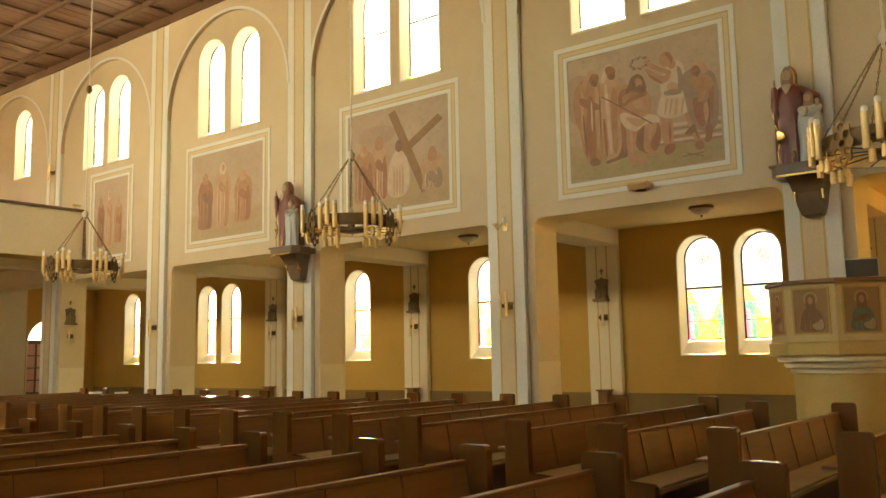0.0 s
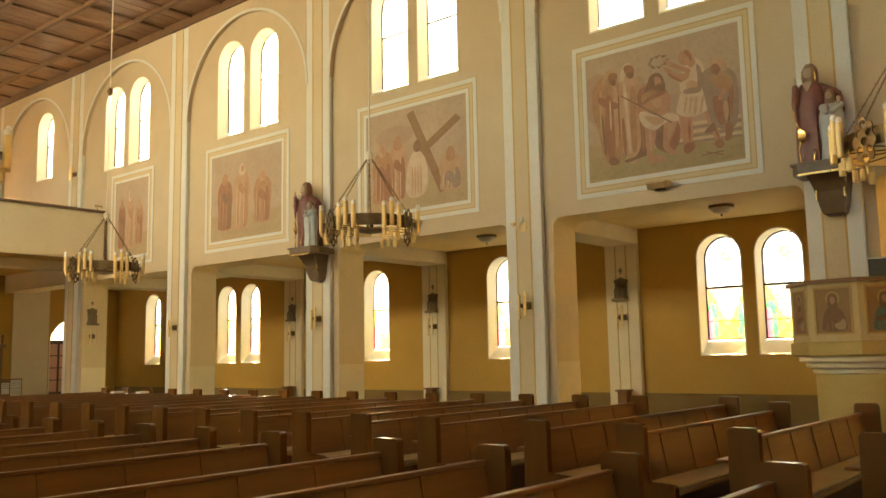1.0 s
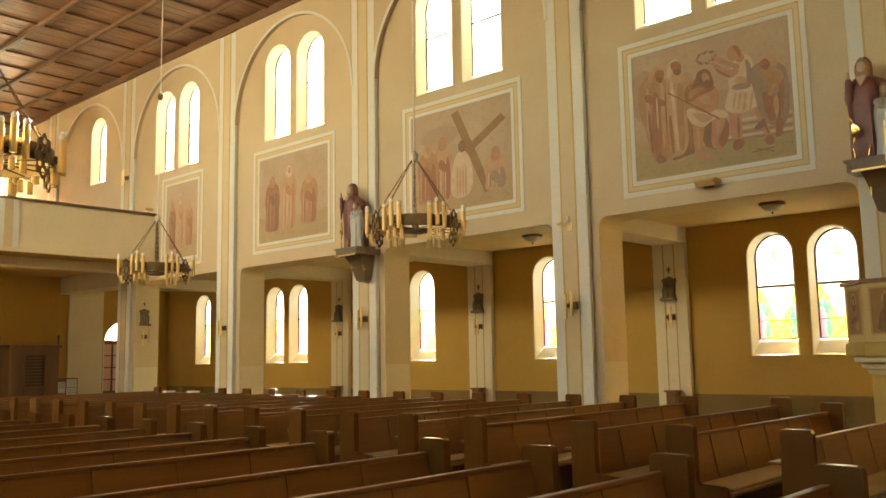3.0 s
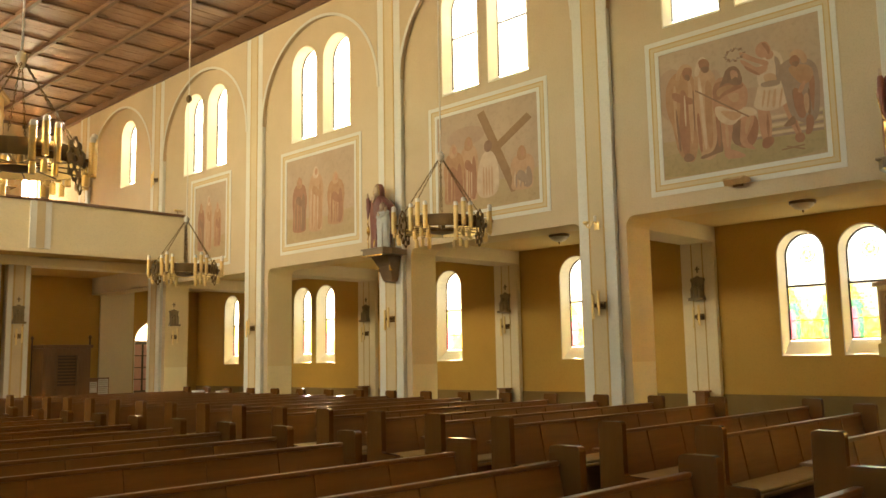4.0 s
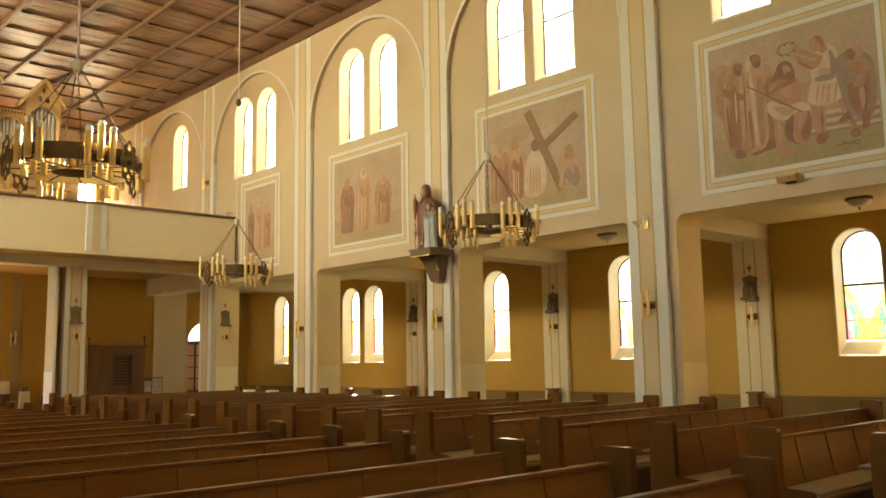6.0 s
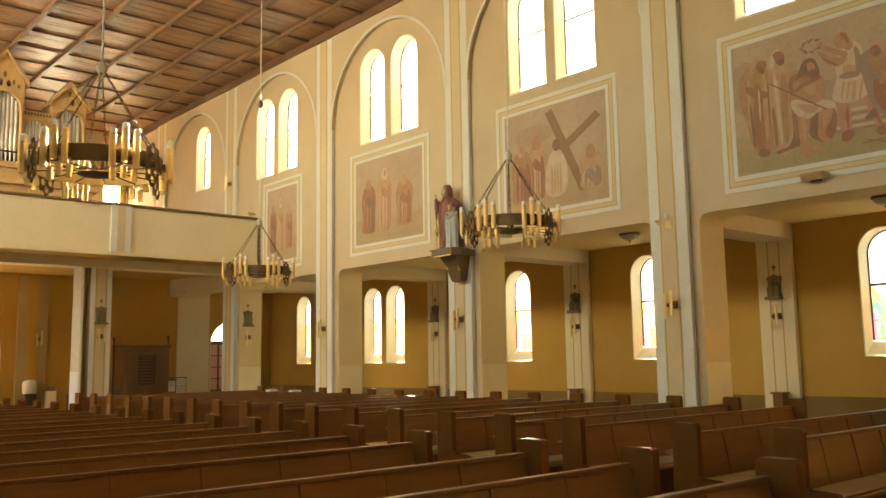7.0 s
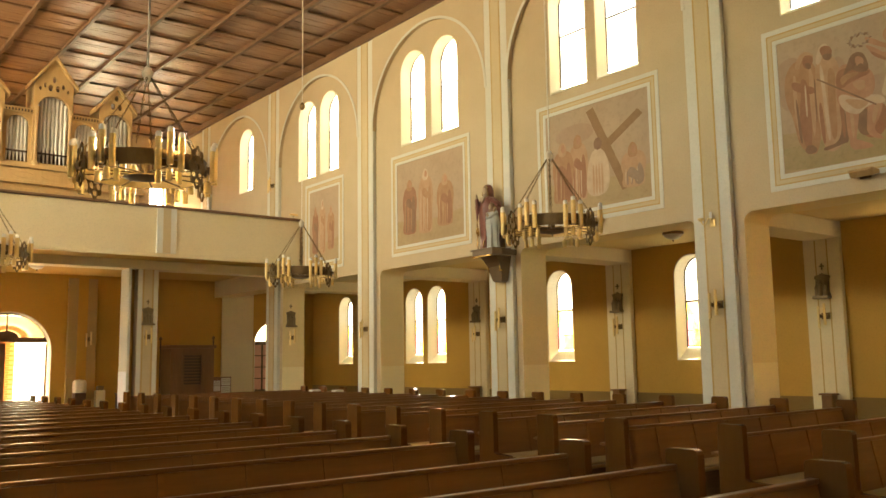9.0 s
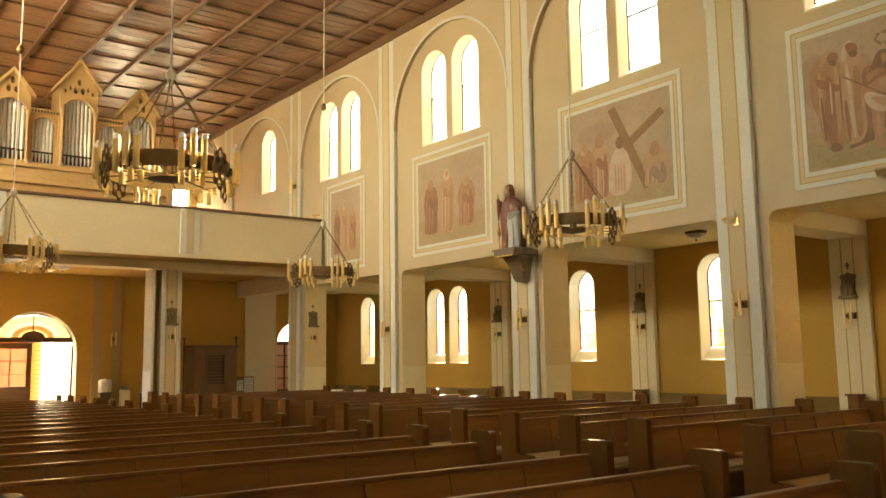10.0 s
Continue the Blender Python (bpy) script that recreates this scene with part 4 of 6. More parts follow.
crown += [
    ("painted_bar", daub([(0.54, 0.79), (0.57, 0.78), (0.63, 0.71), (0.65, 0.71), (0.69, 0.72), (0.69, 0.67), (0.64, 0.65), (0.59, 0.70)]), "umber"),
    ("painted_bar", daub([(0.56, 0.75), (0.63, 0.68), (0.65, 0.65), (0.64, 0.65), (0.58, 0.70)]), "rust"),
    ("painted_bar", daub([(0.54, 0.85), (0.57, 0.84), (0.64, 0.77), (0.70, 0.74), (0.69, 0.70), (0.63, 0.75), (0.56, 0.80)]), "umber"),
    ("painted_bar", daub([(0.68, 0.81), (0.73, 0.81), (0.74, 0.76), (0.70, 0.74)]), "umber"),
    ("painted_lobe", daub([(0.64, 0.85), (0.66, 0.88), (0.7, 0.88), (0.72, 0.83), (0.72, 0.79), (0.69, 0.77), (0.66, 0.78), (0.64, 0.81)]), "umber"),
    ("painted_lobe", daub([(0.67, 0.88), (0.70, 0.87), (0.72, 0.82), (0.71, 0.78), (0.7, 0.82)]), "rust"),
]
crown += [
    ("painted_robe", daub([(0.77, 0.63), (0.81, 0.69), (0.89, 0.68), (0.95, 0.64), (0.97, 0.56), (0.97, 0.40), (0.95, 0.25), (0.87, 0.26), (0.82, 0.32), (0.80, 0.46), (0.79, 0.54)]), "slate"),
    ("painted_fold", daub([(0.83, 0.49), (0.85, 0.46), (0.86, 0.32), (0.84, 0.34)]), "dark"),
    ("painted_fold", daub([(0.92, 0.47), (0.93, 0.45), (0.93, 0.29), (0.91, 0.29)]), "dark"),
    ("painted_shade", daub([(0.84, 0.50), (0.89, 0.44), (0.90, 0.28), (0.86, 0.28), (0.84, 0.38)]), "rust"),
    ("painted_shade", daub([(0.93, 0.58), (0.96, 0.54), (0.95, 0.39), (0.94, 0.29), (0.93, 0.43)]), "rust"),
    ("painted_fold", daub([(0.89, 0.42), (0.92, 0.44), (0.92, 0.33), (0.90, 0.29)]), "sand"),
    ("painted_patch", daub([(0.82, 0.65), (0.89, 0.65), (0.94, 0.62), (0.95, 0.55), (0.90, 0.5), (0.85, 0.57)]), "ochre"),
    ("painted_bar", daub([(0.91, 0.53), (0.89, 0.45), (0.86, 0.46), (0.89, 0.52)]), "umber"),
]
crown += [
    ("painted_shade", daub([(0.80, 0.27), (0.83, 0.30), (0.84, 0.24), (0.8, 0.23), (0.77, 0.24)]), "dark"),
    ("painted_bar", daub([(0.90, 0.28), (0.94, 0.27), (0.93, 0.16), (0.89, 0.15), (0.90, 0.2)]), "rust"),
    ("painted_scarf", daub([(0.83, 0.72), (0.85, 0.76), (0.89, 0.76), (0.92, 0.71), (0.92, 0.66), (0.89, 0.66), (0.89, 0.70), (0.85, 0.73)]), "sand"),
    ("painted_lobe", daub([(0.83, 0.71), (0.86, 0.73), (0.88, 0.70), (0.88, 0.66), (0.85, 0.65), (0.83, 0.68)]), "rust"),
    ("painted_lobe", daub([(0.84, 0.68), (0.88, 0.68), (0.87, 0.64), (0.85, 0.65)]), "dark"),
    ("painted_twig", bar(0.75, 0.07, 0.88, 0.08, 0.01), "wood"),
    ("painted_twig", bar(0.78, 0.09, 0.88, 0.05, 0.01), "wood"),
]
twist = [(0.505 + 0.055 * math.cos(a * math.pi / 12), 0.845 + 0.042 * math.sin(a * math.pi / 12)) for a in range(24)]
for i in range(24):
    a, b = twist[i], twist[(i + 1) % 24]
    crown.append(("painted_twig", bar(a[0], a[1] + 0.012 * (i % 2), b[0], b[1] - 0.012 * (i % 3 == 0), 0.012), "slate" if i % 3 else "dark"))
    if i % 3 == 0:
        crown.append(("painted_twig", bar(a[0], a[1], 0.505 + (a[0] - 0.505) * 1.28, 0.845 + (a[1] - 0.845) * 1.28, 0.007), "dark"))
wall_painting(5.49, 4.01, 2.96, 2.48, crown, "large faded wall painting of robed figures in grey and gold borders")
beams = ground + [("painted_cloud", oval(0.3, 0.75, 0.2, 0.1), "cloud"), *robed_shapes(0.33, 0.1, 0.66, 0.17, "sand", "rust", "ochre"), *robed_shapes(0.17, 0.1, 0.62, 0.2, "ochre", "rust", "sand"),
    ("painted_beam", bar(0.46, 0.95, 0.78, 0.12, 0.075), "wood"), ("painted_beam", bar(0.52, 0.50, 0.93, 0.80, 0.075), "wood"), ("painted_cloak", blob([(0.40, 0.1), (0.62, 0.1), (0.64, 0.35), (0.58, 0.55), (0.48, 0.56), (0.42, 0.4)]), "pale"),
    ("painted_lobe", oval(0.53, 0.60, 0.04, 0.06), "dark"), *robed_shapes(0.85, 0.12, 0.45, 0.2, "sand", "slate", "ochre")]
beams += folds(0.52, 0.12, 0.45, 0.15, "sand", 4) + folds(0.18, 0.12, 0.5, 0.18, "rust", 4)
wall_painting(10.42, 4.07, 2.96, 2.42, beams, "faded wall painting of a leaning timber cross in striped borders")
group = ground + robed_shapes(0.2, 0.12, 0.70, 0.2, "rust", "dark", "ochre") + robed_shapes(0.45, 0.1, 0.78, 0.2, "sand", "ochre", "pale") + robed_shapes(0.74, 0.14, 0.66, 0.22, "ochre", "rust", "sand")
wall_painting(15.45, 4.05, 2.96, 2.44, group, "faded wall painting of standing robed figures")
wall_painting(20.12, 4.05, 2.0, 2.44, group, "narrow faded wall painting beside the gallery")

# ---- small wall fittings ----


def spot_box():
    root = thing("picture_lamp", "small wooden box lamp under a wall painting", "lamp")
    b = bmesh.new()
    loft(b, [[(0.0, s * 0.19, 0.0), (-0.13, s * 0.15, -0.04), (-0.20, s * 0.13, 0.03), (-0.16, s * 0.17, 0.07), (0.0, s * 0.19, 0.05)] for s in (-1, 1)])
    part("housing", b, M["organ_wood"], root)
    part("wall_plate", boxed(-0.012, 0.0, -0.08, 0.08, -0.05, 0.06), M["dark_brass"], root)
    return root


first = spot_box()
first.matrix_basis = Matrix.Translation((WX - 0.013, 5.54, 4.02))
copy_thing(first, Matrix.Translation((WX - 0.013, 10.45, 4.02)))


def sconce():
    """Two upright brass tubes on a box bracket; the wall is at x = 0 and the light stands toward -X."""
    root = thing("wall_sconce", "double brass tube wall light", "wall light", group="brass wall lights")
    part("wall_plate", boxed(-0.03, 0.0, -0.10, 0.06, -0.06, 0.06, b=0.006), M["dark_brass"], root)
    part("arm", boxed(-0.13, -0.03, -0.075, -0.045, -0.03, 0.03, b=0.004), M["dark_brass"], root)
    part("arm", boxed(-0.11, -0.03, 0.05, 0.08, -0.03, 0.03, b=0.004), M["dark_brass"], root)
    t = part("tube", lathe(bmesh.new(), [(0.02, -0.2), (0.024, -0.195), (0.024, 0.195), (0.02, 0.2)], 14), M["brass"], root, smooth=True)
    t.matrix_local = Matrix.Translation((-0.14, -0.06, 0.03))
    share(t, root, Matrix.Translation((-0.12, 0.065, -0.02)))
    return root


def station():
    """A dark relief on a ledge with a small cross above; the wall is at x = 0."""
    root = thing("station_relief", "small dark bronze relief with a cross above it", "relief", group="stations along the walls")
    part("ledge", boxed(-0.14, 0.0, -0.155, 0.155, -0.02, 0.03, b=0.008), M["bronze"], root)
    part("backing", prism(bmesh.new(), [(-0.145, 0.03), (0.145, 0.03), (0.115, 0.12), (0.13, 0.34), (0.15, 0.37), (0.14, 0.41), (0.05, 0.43), (0.0, 0.46), (-0.05, 0.43), (-0.14, 0.41), (-0.15, 0.37), (-0.13, 0.34), (-0.115, 0.12)],
                          [], -0.03, 0.0, lambda u, v, d: (d, u, v)), M["bronze"], root)
    for u, r, h in ((-0.07, 0.045, 0.30), (0.02, 0.05, 0.33), (0.085, 0.04, 0.26)):
        b = lathe(bmesh.new(), [(r, 0.03), (r * 0.95, h * 0.5), (r * 1.1, h * 0.75), (r * 0.5, h * 0.88), (r * 0.55, h * 0.95), (r * 0.2, h)], 9, Matrix.Translation((-0.075, u, 0.0)))
        part("relief_shape", b, M["bronze"], root, smooth=True)
    c = bmesh.new()
    box(c, -0.02, 0.0, -0.013, 0.013, 0.52, 0.64, b=0.003)
    box(c, -0.021, -0.001, -0.045, 0.045, 0.575, 0.602, b=0.003)
    part("cross", c, M["bronze"], root)
    return root


sc, stn = sconce(), station()
faceY = Matrix.Rotation(radians(90), 4, "Z")       # wall facing -Y
spots_sc = [Matrix.Translation((WX - PILD - 0.008, p - 0.02, 2.37)) for p in PIL[3:6]]
spots_st = []
for p in APIL[2:6]:
    spots_st.append(Matrix.Translation((AX - 0.124, p, 2.62)))
    spots_sc.append(Matrix.Translation((AX - 0.124, p, 2.28)))
spots_sc.append(Matrix.Translation((WX - PILD - 0.008, PIL[6] - 0.02, 6.80)))
for px in (7.98, 2 * MID - 7.98):
    spots_st.append(Matrix.Translation((px, PILLAR_Y + 0.001, 2.62)) @ faceY)
    spots_sc.append(Matrix.Translation((px, PILLAR_Y + 0.001, 2.30)) @ faceY)
spots_st.append(Matrix.Translation((12.15, PIER[6][0] - 0.001, 2.62)) @ faceY)
spots_sc.append(Matrix.Translation((12.15, PIER[6][0] - 0.001, 2.30)) @ faceY)
spots_sc.append(Matrix.Translation((7.86, YB - 0.11, 2.37)) @ faceY)
sc.matrix_basis, stn.matrix_basis = spots_sc[0], spots_st[0]
for m in spots_sc[1:]:
    copy_thing(sc, m)
for m in spots_st[1:]:
    copy_thing(stn, m)

root = thing("candle_bracket", "small curled brass candle bracket on the pilaster", "candle holder", Matrix.Translation((WX - PILD - 0.008, 7.94, 3.74)))
part("wall_plate", boxed(-0.02, 0.0, -0.05, 0.05, -0.14, 0.0, b=0.006), M["brass"], root)
b = bmesh.new()
for i in range(6):
    a, c = math.pi * i / 6, math.pi * (i + 1) / 6
    rod(b, (-0.02 - 0.13 * i / 6, 0.12 * i / 6, -0.05 + 0.06 * math.sin(a * 2)), (-0.02 - 0.13 * (i + 1) / 6, 0.12 * (i + 1) / 6, -0.05 + 0.06 * math.sin(c * 2)), 0.011, 6)
part("arm", b, M["brass"], root)
part("drip_cup", lathe(bmesh.new(), [(0.02, 0.0), (0.05, 0.02), (0.05, 0.05), (0.03, 0.05)], 12, Matrix.Translation((-0.15, 0.12, -0.05))), M["brass"], root)
part("stub_candle", lathe(bmesh.new(), [(0.022, 0.0), (0.022, 0.09), (0.01, 0.095)], 10, Matrix.Translation((-0.06, 0.0, 0.0))), M["paper"], root)


def aisle_lamp():
    root = thing("ceiling_lamp", "shallow opal glass ceiling lamp in a brass rim", "ceiling lamp", group="aisle ceiling lamps")
    part("rim", lathe(bmesh.new(), [(0.20, 0.0), (0.21, -0.01), (0.21, -0.045), (0.19, -0.055)], 26), M["dark_brass"], root, smooth=True)
    part("bowl", lathe(bmesh.new(), [(0.19, -0.05), (0.17, -0.085), (0.12, -0.125), (0.05, -0.15), (0.012, -0.155)], 26), M["opal"], root, smooth=True)
    part("finial", lathe(bmesh.new(), [(0.012, -0.15), (0.022, -0.165), (0.012, -0.185), (0.004, -0.20)], 10), M["dark_brass"], root, smooth=True)
    return root


al = aisle_lamp()
al.matrix_basis = Matrix.Translation((14.1, 5.5, AISLE_CEIL - 0.001))
for y in (10.42, 15.4, 20.4):
    copy_thing(al, Matrix.Translation((14.1, y, AISLE_CEIL - 0.001)))
copy_thing(al, Matrix.Translation((5.78, 24.65, GAL_Z0 + 0.029)))

for p in APIL[3:6]:
    root = thing("kneeling_desk", "small dark wooden kneeling desk by the aisle pilaster", "kneeling desk", Matrix.Translation((AX - 0.42, p - 0.06, 0)), group="aisle kneeling desks")
    part("upright", boxed(0.02, 0.22, -0.10, 0.10, 0.0, 0.84, b=0.01), M["pew"], root)
    part("top", boxed(-0.02, 0.25, -0.13, 0.13, 0.84, 0.875, b=0.01), M["pew"], root)
    part("kneeler", boxed(-0.40, 0.02, -0.13, 0.13, 0.12, 0.17, b=0.01), M["pew"], root)

# ---- statues on brackets ----


def carved_form(bm, c, h, r, mats, face_dir=(-1, 0), seed=0, lean=0.0):
    """A plain robed figure: folded robe, cloak over the shoulders and a rounded hood, no features."""
    rnd = random.Random(seed)
    ph = rnd.uniform(0, 6)
    n = 28
    prof = [(0.0, 0.93), (0.03, 0.98), (0.12, 0.93), (0.25, 0.90), (0.38, 0.94), (0.48, 1.0), (0.56, 1.03), (0.64, 1.0), (0.71, 0.92), (0.76, 0.82), (0.795, 0.66), (0.82, 0.46), (0.84, 0.34)]
    rings = []
    for z, k in prof:
        fold = max(0.03, 1 - z / 0.80) * 0.17
        ring = []
        for i in range(n):
            a = 2 * math.pi * i / n
            q = r * k * (1 + fold * math.sin(7 * a + ph + 3 * z) + fold * 0.5 * math.sin(12 * a + 2 * ph))
            ring.append((c[0] + q * 0.78 * math.cos(a) + lean * z, c[1] + q * math.sin(a), c[2] + z * h))
        rings.append(ring)
    before = len(bm.faces)
    loft(bm, rings)
    bm.faces.ensure_lookup_table()
    for f in bm.faces[before:]:
        f.material_index = mats[0]
    before = len(bm.faces)
    lathe(bm, [(r * 0.50, 0.78 * h), (r * 0.43, 0.83 * h), (r * 0.42, 0.87 * h), (r * 0.43, 0.91 * h), (r * 0.37, 0.96 * h), (r * 0.2, 0.99 * h), (r * 0.06, 1.0 * h)], 16, Matrix.Translation((c[0] + lean * 0.8 - 0.02, c[1], c[2])))
    bm.faces.ensure_lookup_table()
    for f in bm.faces[before:]:
        f.material_index = mats[1]
    before = len(bm.faces)
    lathe(bm, [(0.01, 0.835 * h), (r * 0.26, 0.855 * h), (r * 0.31, 0.90 * h), (r * 0.24, 0.945 * h), (0.01, 0.955 * h)], 12, Matrix.Translation((c[0] + lean * 0.8 - 0.02 - r * 0.20, c[1], c[2])))
    bm.faces.ensure_lookup_table()
    for f in bm.faces[before:]:
        f.material_index = 5


def limb(bm, p, q, r0, r1):
    """A rounded tapering limb from p to q."""
    p, q = Vector(p), Vector(q)
    L = (q - p).length
    m = Matrix.Translation(p) @ (q - p).to_track_quat("Z", "Y").to_matrix().to_4x4()
    lathe(bm, [(r0 * 0.2, -r0 * 0.9), (r0 * 0.75, -r0 * 0.6), (r0, 0), (r1, L), (r1 * 0.75, L + r1 * 0.6), (r1 * 0.2, L + r1 * 0.9)], 10, m)


def tint(bm, start, k):
    bm.faces.ensure_lookup_table()
    for f in bm.faces[start:]:
        f.material_index = k


def cloak(bm, rows, k):
    """A draped shell, open toward the nave: rows of (z, half width, depth, middle y, flare) become crescents, wavy like folds."""
    s = len(bm.faces)
    rings = []
    n = 22
    for z, w, d, cy, spread in rows:
        outer, inner = [], []
        for i in range(n + 1):
            a = radians(-90 - spread) + radians(180 + 2 * spread) * i / n
            q = 1 + 0.05 * math.sin(i * 2.1 + z * 3) * max(0.2, 1 - z)
            outer.append((0.03 + d * math.cos(a) * q, cy + w * math.sin(a) * q, z))
            inner.append((0.03 + (d - 0.035) * math.cos(a) * q, cy + (w - 0.035) * math.sin(a) * q, z))
        rings.append(outer + inner[::-1])
    loft(bm, rings)
    tint(bm, s, k)


def statue(y, z, label):
    """Seen from the nave: a tall hooded figure in a cloak with a small one before it, carved in one piece."""
    bm = bmesh.new()
    carved_form(bm, (0.0, 0.09, 0.03), 1.34, 0.185, (0, 2), seed=3)
    carved_form(bm, (-0.10, -0.17, 0.03), 0.93, 0.145, (1, 2), seed=8)
    cloak(bm, [(0.05, 0.24, 0.17, 0.07, 22), (0.25, 0.25, 0.17, 0.06, 26), (0.50, 0.275, 0.18, 0.03, 30), (0.72, 0.30, 0.18, 0.0, 30), (0.88, 0.30, 0.18, 0.0, 34),
               (0.98, 0.27, 0.17, 0.03, 40), (1.06, 0.20, 0.15, 0.08, 48), (1.11, 0.13, 0.13, 0.09, 56)], 0)
    cloak(bm, [(1.08, 0.115, 0.12, 0.09, 50), (1.16, 0.098, 0.115, 0.09, 48), (1.25, 0.10, 0.115, 0.09, 50), (1.32, 0.088, 0.10, 0.09, 60), (1.375, 0.05, 0.07, 0.09, 75)], 0)
    s = len(bm.faces)
    hem = [(-0.07, 0.285, 1.00), (-0.115, 0.30, 0.86), (-0.13, 0.27, 0.68), (-0.16, 0.235, 0.54), (-0.185, 0.17, 0.46), (-0.17, 0.20, 0.36), (-0.165, 0.235, 0.22), (-0.16, 0.22, 0.06)]
    for p, q in zip(hem, hem[1:]):
        limb(bm, p, q, 0.010, 0.010)
    rim = [(-0.035, 0.02, 1.10), (-0.055, 0.005, 1.18), (-0.055, 0.015, 1.27), (-0.045, 0.05, 1.345), (-0.045, 0.13, 1.345), (-0.055, 0.165, 1.27), (-0.055, 0.175, 1.18), (-0.035, 0.16, 1.10)]
    for p, q in zip(rim, rim[1:]):
        limb(bm, p, q, 0.007, 0.007)
    loft(bm, [[(-0.19, 0.23, 0.50), (-0.20, 0.15, 0.46), (-0.17, 0.16, 0.40)], [(-0.20, 0.23, 0.38), (-0.215, 0.12, 0.40), (-0.18, 0.15, 0.34)], [(-0.17, 0.235, 0.33), (-0.18, 0.20, 0.33), (-0.16, 0.20, 0.30)]])
    limb(bm, (-0.15, 0.04, 0.20), (-0.165, 0.06, 0.07), 0.016, 0.010)
    tint(bm, s, 3)
    s = len(bm.faces)
    limb(bm, (-0.02, 0.24, 1.02), (-0.11, 0.25, 0.84), 0.065, 0.06)
    limb(bm, (-0.11, 0.25, 0.84), (-0.16, 0.235, 1.06), 0.052, 0.038)
    limb(bm, (-0.02, -0.10, 1.00), (-0.05, -0.26, 0.90), 0.06, 0.045)
    limb(bm, (-0.14, 0.25, 0.92), (-0.15, 0.245, 0.66), 0.045, 0.012)
    tint(bm, s, 0)
    s = len(bm.faces)
    limb(bm, (-0.165, 0.235, 1.07), (-0.17, 0.23, 1.17), 0.026, 0.014)
    limb(bm, (-0.12, -0.27, 0.83), (-0.16, -0.28, 0.76), 0.028, 0.02)
    limb(bm, (-0.22, -0.17, 0.66), (-0.25, -0.17, 0.73), 0.026, 0.018)
    loft(bm, [[(-0.15, 0.03, 1.10), (-0.15, 0.15, 1.10), (-0.08, 0.15, 1.10), (-0.08, 0.03, 1.10)], [(-0.15, 0.05, 1.04), (-0.15, 0.13, 1.04), (-0.08, 0.13, 1.04), (-0.08, 0.05, 1.04)], [(-0.16, 0.08, 0.98), (-0.16, 0.10, 0.98), (-0.10, 0.10, 0.98), (-0.10, 0.08, 0.98)]])
    tint(bm, s, 5)
    s = len(bm.faces)
    limb(bm, (-0.10, -0.07, 0.74), (-0.22, -0.14, 0.64), 0.05, 0.035)
    limb(bm, (-0.10, -0.28, 0.74), (-0.22, -0.21, 0.64), 0.05, 0.035)
    tint(bm, s, 1)
    s = len(bm.faces)
    box(bm, -0.27, 0.22, -0.36, 0.34, 0.0, 0.035, b=0.008)
    tint(bm, s, 4)
    ob = part("statue", bm, M["robe_red"], smooth=True)
    for k in ("robe_blue", "hood_brown", "gilding", "stone_slab", "carved_pale"):
        ob.data.materials.append(M[k])
    ob.matrix_basis = Matrix.Translation((WX - PILD - 0.27, y, z))
    tagged(ob, label, "statue")
    root = thing("statue_bracket", "dark corbel bracket with a gilt edge on the pilaster", "bracket", Matrix.Translation((WX - PILD - 0.01, y - 0.06, z)))
    b = bmesh.new()
    loft(b, [[(-0.56, -0.30, zz), (-0.40, -0.40, zz), (0.0, -0.40, zz), (0.0, 0.40, zz), (-0.40, 0.40, zz), (-0.56, 0.30, zz)] for zz in (-0.11, -0.002)])
    part("slab", b, M["stone_slab"], root)
    part("gilt_edge", boxed(-0.585, -0.562, -0.29, 0.29, -0.145, -0.112, b=0.004), M["gilding"], root)
    b = bmesh.new()
    loft(b, [[(-x, -w, zz), (0.0, -w, zz), (0.0, w, zz), (-x, w, zz)] for zz, x, w in ((-0.62, 0.13, 0.10), (-0.60, 0.17, 0.13), (-0.50, 0.20, 0.16), (-0.32, 0.25, 0.19), (-0.20, 0.33, 0.215), (-0.112, 0.40, 0.24))])
    part("corbel", b, M["stone_slab"], root)
    for s in (-1, 1):
        part("gilt_strip", boxed(-0.265, -0.20, s * 0.17 - 0.010, s * 0.17 + 0.010, -0.42, -0.22, b=0.002), M["gilding"], root)
    return ob


statue(3.13, 3.90, "painted statue of a tall red-robed figure with a small pale figure")
statue(12.93, 3.74, "painted robed statue on a dark bracket in the glare")

# ---- pulpit ----


def octagon(r, z, turn):
    return [(r * math.cos(turn + i * math.pi / 4), r * math.sin(turn + i * math.pi / 4), z) for i in range(8)]


PUL = (11.24, 2.77)
turn = math.atan2(-PUL[1], -PUL[0])
pul = thing("pulpit", "octagonal stucco pulpit with painted panels on a round drum", "pulpit", Matrix.Translation((PUL[0], PUL[1], 0)))
R = 0.775
part("drum", lathe(bmesh.new(), [(0.56, 0.0), (0.56, 0.1), (0.525, 0.14), (0.525, 1.285)], 48), M["pulpit_ochre"], pul, smooth=True)
for r, z0, z1 in ((0.56, 1.28, 1.35), (0.63, 1.35, 1.42), (0.705, 1.42, 1.49)):
    part("moulding", lathe(bmesh.new(), [(r - 0.05, z0), (r - 0.014, z0 + 0.004), (r, z0 + 0.018), (r, z1 - 0.016), (r - 0.012, z1 - 0.003), (r - 0.05, z1 - 0.001)], 48), M["cream"], pul, smooth=True)
b = bmesh.new()
